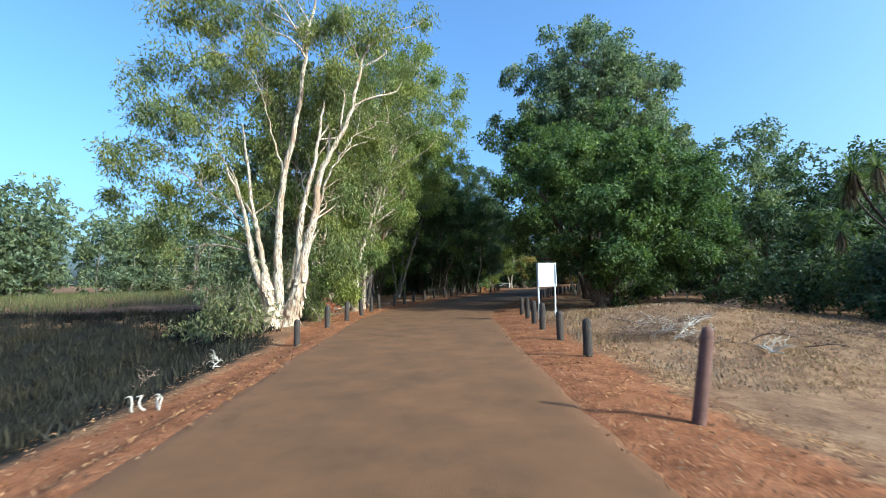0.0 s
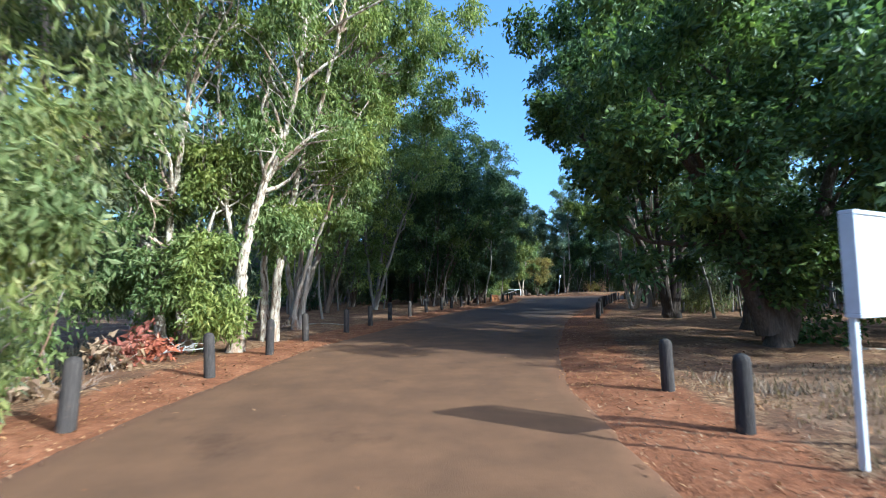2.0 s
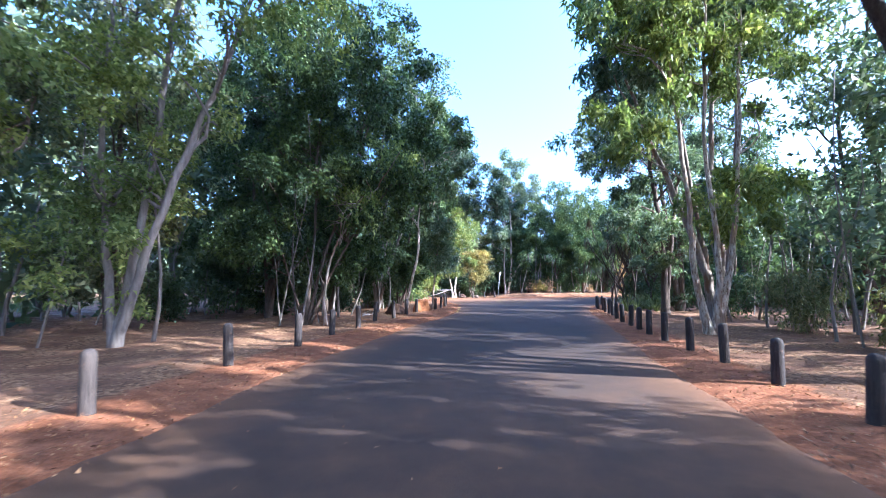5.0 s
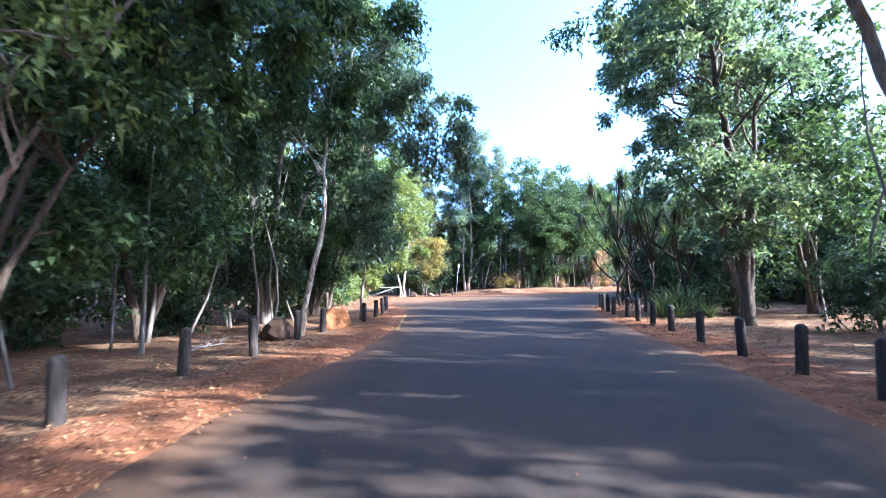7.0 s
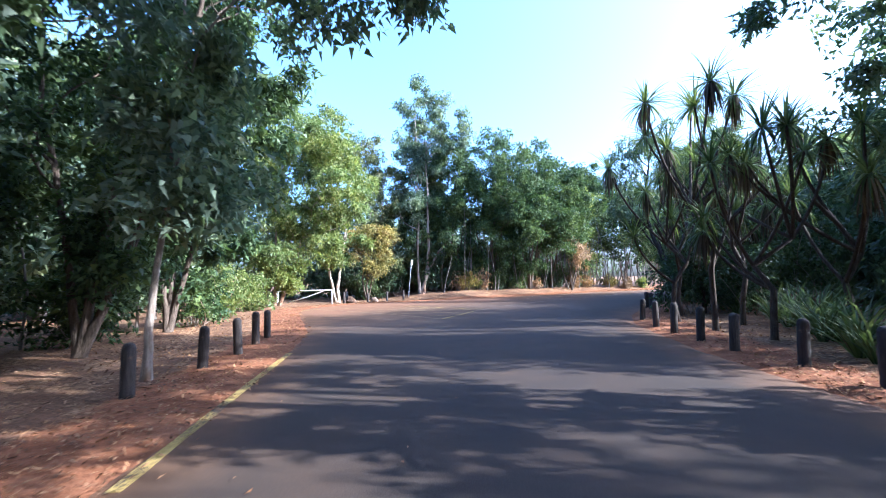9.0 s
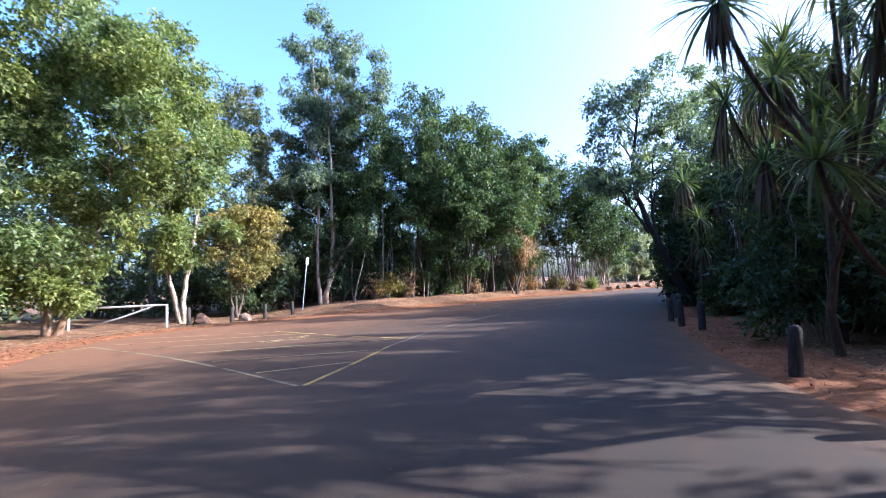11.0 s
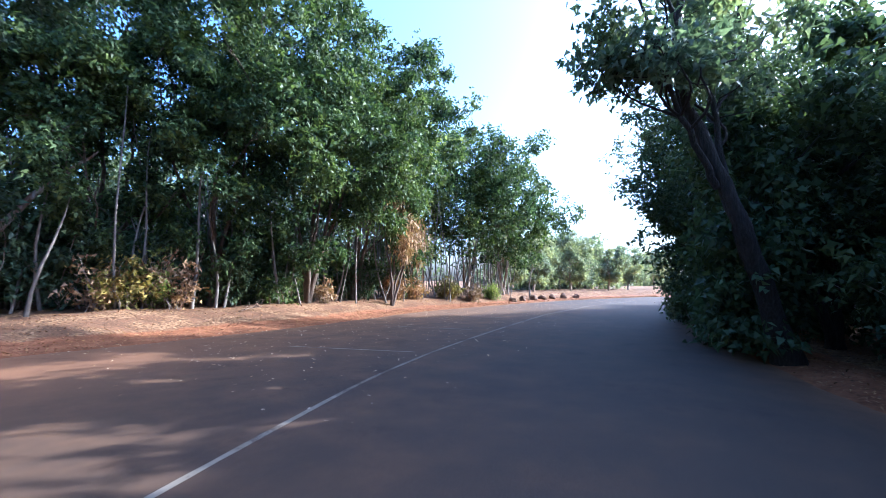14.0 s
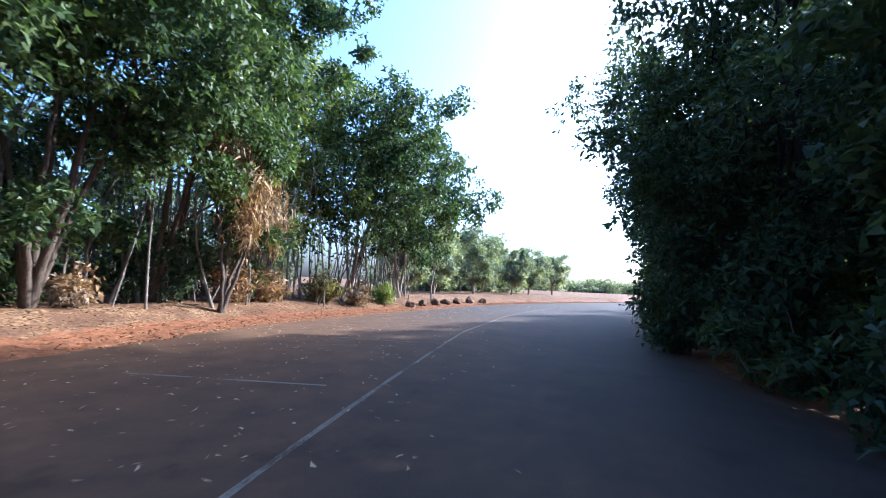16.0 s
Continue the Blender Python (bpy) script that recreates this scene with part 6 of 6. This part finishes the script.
for i, (x, y) in enumerate(((55.4, 85.4), (57.2, 85.6), (59.2, 85.7), (61.0, 85.8), (62.9, 85.8), (65.0, 85.7), (67.4, 85.5))):
    make_boulder(x, y, (0.42, 0.36, 0.28 + 0.05 * (i % 3)), STONE_GREY, "grey-brown boulder in a row along the road", 10 + i, 37 * i)


# ---- fallen branches ----
def dead_branch(x, y, length, seed, turn, label="bleached fallen branch with bare twigs", lift=0.12, twigs=12, bark=None):
    bark = bark or TWIG
    rnd = random.Random(seed)
    t = Tubes()
    main = t.limb(rnd, (0, 0, 0.05), (length, 0, lift + 0.18 * length * rnd.random()), 0.022, 0.008, 0.15, 7, 6)
    for _ in range(twigs):
        p = main[rnd.randrange(1, 7)]
        e = Vector(p) + Vector((rnd.uniform(-0.2, 0.7), rnd.uniform(-0.6, 0.6), rnd.uniform(-0.1, 0.5))) * length * 0.4
        sub = t.limb(rnd, p, e, 0.014, 0.005, 0.2, 4, 4)
        t.limb(rnd, sub[2], Vector(sub[2]) + Vector((rnd.uniform(-1, 1), rnd.uniform(-1, 1), rnd.uniform(0, 1))) * 0.25, 0.007, 0.003, 0.2, 3, 4)
    ob = t.mesh("fallen_branch", bark)
    ob.matrix_world = pose(x, y, height(x, y), 0, 0, turn)
    tagged(ob, label, "branch", "fallen branches")


for i, (x, y, le, tu) in enumerate(((5.6, 11.0, 1.6, 10), (6.2, 11.6, 1.5, 150), (6.6, 11.2, 1.8, -20), (7.4, 11.0, 1.3, 30), (7.8, 9.6, 1.7, -60), (8.6, 9.0, 1.4, -75), (-4.6, 9.4, 0.9, 110), (-5.6, 10.6, 1.2, 60), (-6.4, 9.8, 1.2, 95), (-4.4, 21.6, 1.5, 20), (-4.2, 19.0, 1.3, -30), (-3.9, 26.8, 1.4, 15), (4.6, 50.4, 1.2, 30), (33.2, 83.4, 1.4, 5))):
    dead_branch(x, y, le * (0.7 if x < -3 else 0.6), 60 + i, tu, *(("dry brown fallen branch with bare twigs", 0.12, 12, TWIG_BROWN) if i % 3 else ()))


def brush_pile(x, y, r, h, seed, n=150):
    rnd = random.Random(seed)
    t = Tubes()
    for _ in range(n):
        g, d = rnd.uniform(0, 6.28), r * rnd.random() ** 0.6
        p = (math.cos(g) * d, math.sin(g) * d * 0.7, h * rnd.random() * (1 - d / r * 0.6))
        e = Vector(p) + Vector((rnd.uniform(-1, 1), rnd.uniform(-1, 1), rnd.uniform(-0.2, 0.5))) * 0.45
        e.z = max(e.z, 0.01)
        t.limb(rnd, p, e, 0.009, 0.004, 0.25, 3, 4)
    ob = t.mesh("brush_heap", TWIG_BROWN)
    ob.location = (x, y, height(x, y))
    tagged(ob, "tangled pile of dry brown twigs on the mound", "brush heap", kind="stuff")


brush_pile(5.7, 10.2, 0.8, 0.5, 1, 210)
brush_pile(6.6, 9.5, 0.5, 0.25, 2, 50)
brush_pile(9.4, 12.6, 0.45, 0.3, 3, 45)
dead_branch(7.6, 9.2, 1.6, 91, -112)
dead_branch(6.3, 9.9, 0.9, 92, 12)
dead_branch(5.9, 9.6, 1.0, 93, 28, lift=0.3)
dead_branch(5.5, 9.8, 0.8, 94, -35, lift=0.34)


def fallen_log(x, y, length, turn, r, seed):
    rnd = random.Random(seed)
    lg = Tubes()
    lg.limb(rnd, (0, 0, r * 0.7), (length, 0, r * 0.9), r, r * 0.6, 0.04, 8, 8, 0.0, 0.06)
    ob = lg.mesh("fallen_log", BARK_PALE)
    ob.matrix_world = pose(x, y, height(x, y), 0, 0, turn)
    tagged(ob, "pale bare log lying on fallen leaves", "log", "fallen branches")


fallen_log(-3.7, 30.9, 1.9, -20, 0.035, 1)
fallen_log(10.6, 22.0, 2.4, -8, 0.05, 2)

# bleached forked stick standing in the thicket
fk = Tubes()
fr = random.Random(4)
fp = fk.limb(fr, (0, 0, -0.05), (-0.1, 0.3, 3.0), 0.035, 0.022, 0.03, 7, 6)
fk.limb(fr, fp[-1], (-0.22, 0.42, 3.35), 0.02, 0.012, 0.05, 3, 5)
fk.limb(fr, fp[-1], (0.06, 0.36, 3.3), 0.018, 0.01, 0.05, 3, 5)
ob = fk.mesh("dead_sapling", TWIG)
ob.location = (33.45, 64.45, height(33.45, 64.45))
tagged(ob, "bleached dead sapling forked at the top", "dead sapling")
tq = random.Random(12)
t = Tubes()
for p in ((0, 0, 0), (0.16, 0.05, 0), (0.3, 0.12, 0), (0.36, 0.02, 0)):
    e = (p[0] + tq.uniform(-0.08, 0.03), p[1], 0.2 + tq.uniform(-0.04, 0.06))
    pts = t.limb(tq, p, e, 0.02, 0.014, 0.25, 5, 6)
    t.limb(tq, pts[-1], (e[0] - 0.08, e[1], e[2] - 0.02), 0.014, 0.008, 0.2, 3, 5)
ob = t.mesh("bleached_root", TWIG)
ob.location = (-4.35, 6.2, height(-4.35, 6.2) - 0.02)
tagged(ob, "bleached white root stubs at the edge of the bank", "root")


# ---- fallen leaves, grass ----
def scatter(name, label, category, seed, spots, length, width, material, tilt=0.35):
    rng = np.random.default_rng(seed)
    x, y = np.array(spots).T
    z = heights(x, y) + 0.012
    z = np.where(to_road(x, y) < 0, 0.012, z)
    n = len(x)
    g = rng.uniform(0, 2 * np.pi, n)
    a = np.stack([np.cos(g), np.sin(g), rng.normal(0, tilt, n)], 1)
    b = np.stack([-np.sin(g), np.cos(g), rng.normal(0, tilt, n)], 1)
    le, wi = (length * rng.uniform(0.5, 1.4, n))[:, None], (width * rng.uniform(0.6, 1.3, n))[:, None]
    p = np.stack([x, y, z + 0.01], 1)
    v = np.stack([p - a * le * 0.5, p + b * wi * 0.75, p + a * le * 0.5], 1).reshape(-1, 3)
    ob = mesh_object(name, v.tolist(), np.arange(3 * n).reshape(-1, 3).tolist(), material)
    return tagged(ob, label, category, kind="stuff")


lq = np.random.default_rng(6)


def along(edge, lo, hi, n, near, far, sign):
    """Spots beside a road edge between two shares of its length."""
    u = lq.uniform(lo, hi, n) * (len(edge) - 1)
    k = np.minimum(u.astype(int), len(edge) - 2)
    s = (u - k)[:, None]
    p = edge[k] * (1 - s) + edge[k + 1] * s
    t = edge[k + 1] - edge[k]
    t /= np.linalg.norm(t, axis=1, keepdims=True)
    d = near + (far - near) * lq.beta(1.3, 2.2, n)
    return p + np.stack([-t[:, 1], t[:, 0]], 1) * (d * sign)[:, None]


scatter("leaf_litter", "fallen orange-brown leaves on the left verge", "leaf litter", 1, along(EDGE_L, 0.07, 0.32, 15000, -0.3, 3.0, 1), 0.06, 0.026, LITTER)
scatter("leaf_litter", "fallen orange-brown leaves on the right verge", "leaf litter", 2, along(EDGE_R, 0.07, 0.34, 18000, -0.25, 3.4, -1), 0.06, 0.026, LITTER)
scatter("leaf_litter", "fallen leaves along the edge of the left wood", "leaf litter", 3, along(EDGE_L, 0.25, 0.5, 19000, -0.3, 5.5, 1), 0.075, 0.034, LITTER)
scatter("leaf_litter", "brown leaves piled below the trees by the parking bays", "leaf litter", 4, along(EDGE_L, 0.5, 0.82, 22000, -0.6, 4.5, 1), 0.095, 0.042, LITTER)
scatter("leaf_litter", "fallen leaves behind the right-hand bollards", "leaf litter", 5, along(EDGE_R, 0.3, 0.6, 16000, -0.2, 4.5, -1), 0.075, 0.034, LITTER)
scatter("leaf_litter", "dry leaves scattered over the parking bays", "leaf litter", 9, along(EDGE_L, 0.46, 0.68, 2600, 0.0, 9.0, -1), 0.075, 0.036, LITTER_PALE, 0.2)
scatter("leaf_litter", "brown leaves lying thick on the shoulder of the parking bays", "leaf litter", 10, along(EDGE_L, 0.62, 0.86, 15000, -0.9, 2.2, 1), 0.085, 0.04, LITTER)
scatter("leaf_litter", "single leaves blown over the asphalt", "leaf litter", 7, along(EDGE_L, 0.1, 0.8, 900, 0.0, 7.0, -1), 0.07, 0.032, LITTER, 0.12)


def grass(name, label, seed, spots, tall, material):
    rng = np.random.default_rng(seed)
    x, y = np.array(spots).T
    n = len(x)
    z = heights(x, y)
    g = rng.uniform(0, 2 * np.pi, n)
    h = tall * rng.uniform(0.4, 1.3, n)
    lean = rng.normal(0, 0.35, (n, 2)) * h[:, None]
    w = 0.012 + 0.01 * rng.random(n)
    dx, dy = np.cos(g) * w, np.sin(g) * w
    v = np.stack([np.stack([x - dx, y - dy, z - 0.02], 1), np.stack([x + dx, y + dy, z - 0.02], 1), np.stack([x + lean[:, 0], y + lean[:, 1], z + h], 1)], 1).reshape(-1, 3)
    ob = mesh_object(name, v.tolist(), np.arange(3 * n).reshape(-1, 3).tolist(), material)
    return tagged(ob, label, "grass", kind="stuff")


def tufts(n, x0, x1, y0, y1, keep, per=9, r=0.12):
    c = np.stack([lq.uniform(x0, x1, n), lq.uniform(y0, y1, n)], 1)
    c = c[keep(c[:, 0], c[:, 1])]
    return np.repeat(c, per, axis=0) + lq.normal(0, r, (len(c) * per, 2))


grass("dry_grass", "dry straw-coloured grass on the low mound", 1, tufts(1700, 3.6, 15, 6, 20, lambda x, y: to_road(x, y) > 1.9, 12, 0.24), 0.075, GRASS_DRY)
grass("dry_grass", "dry grass tufts behind the bollards", 4, tufts(230, 3.9, 6.6, 9, 20, lambda x, y: (to_road(x, y) > 1.5) & (np.sin(x * 2.3 + y) + np.cos(y * 1.7) > 0.5), 14, 0.16), 0.15, GRASS_DRY)
scatter("leaf_litter", "dry brown leaves strewn over the low mound", "leaf litter", 8, np.stack([lq.uniform(4.2, 15, 2600), lq.uniform(6, 23, 2600)], 1), 0.075, 0.035, LITTER)
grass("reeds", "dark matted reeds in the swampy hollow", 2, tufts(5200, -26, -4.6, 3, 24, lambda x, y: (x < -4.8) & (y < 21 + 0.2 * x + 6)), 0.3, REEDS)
grass("swamp_grass", "pale green grass flat beyond the swamp", 3, tufts(3400, -70, -12, 22, 80, lambda x, y: (x < -20) | (y > 32), 8, 0.5), 0.7, GRASS_GREEN)
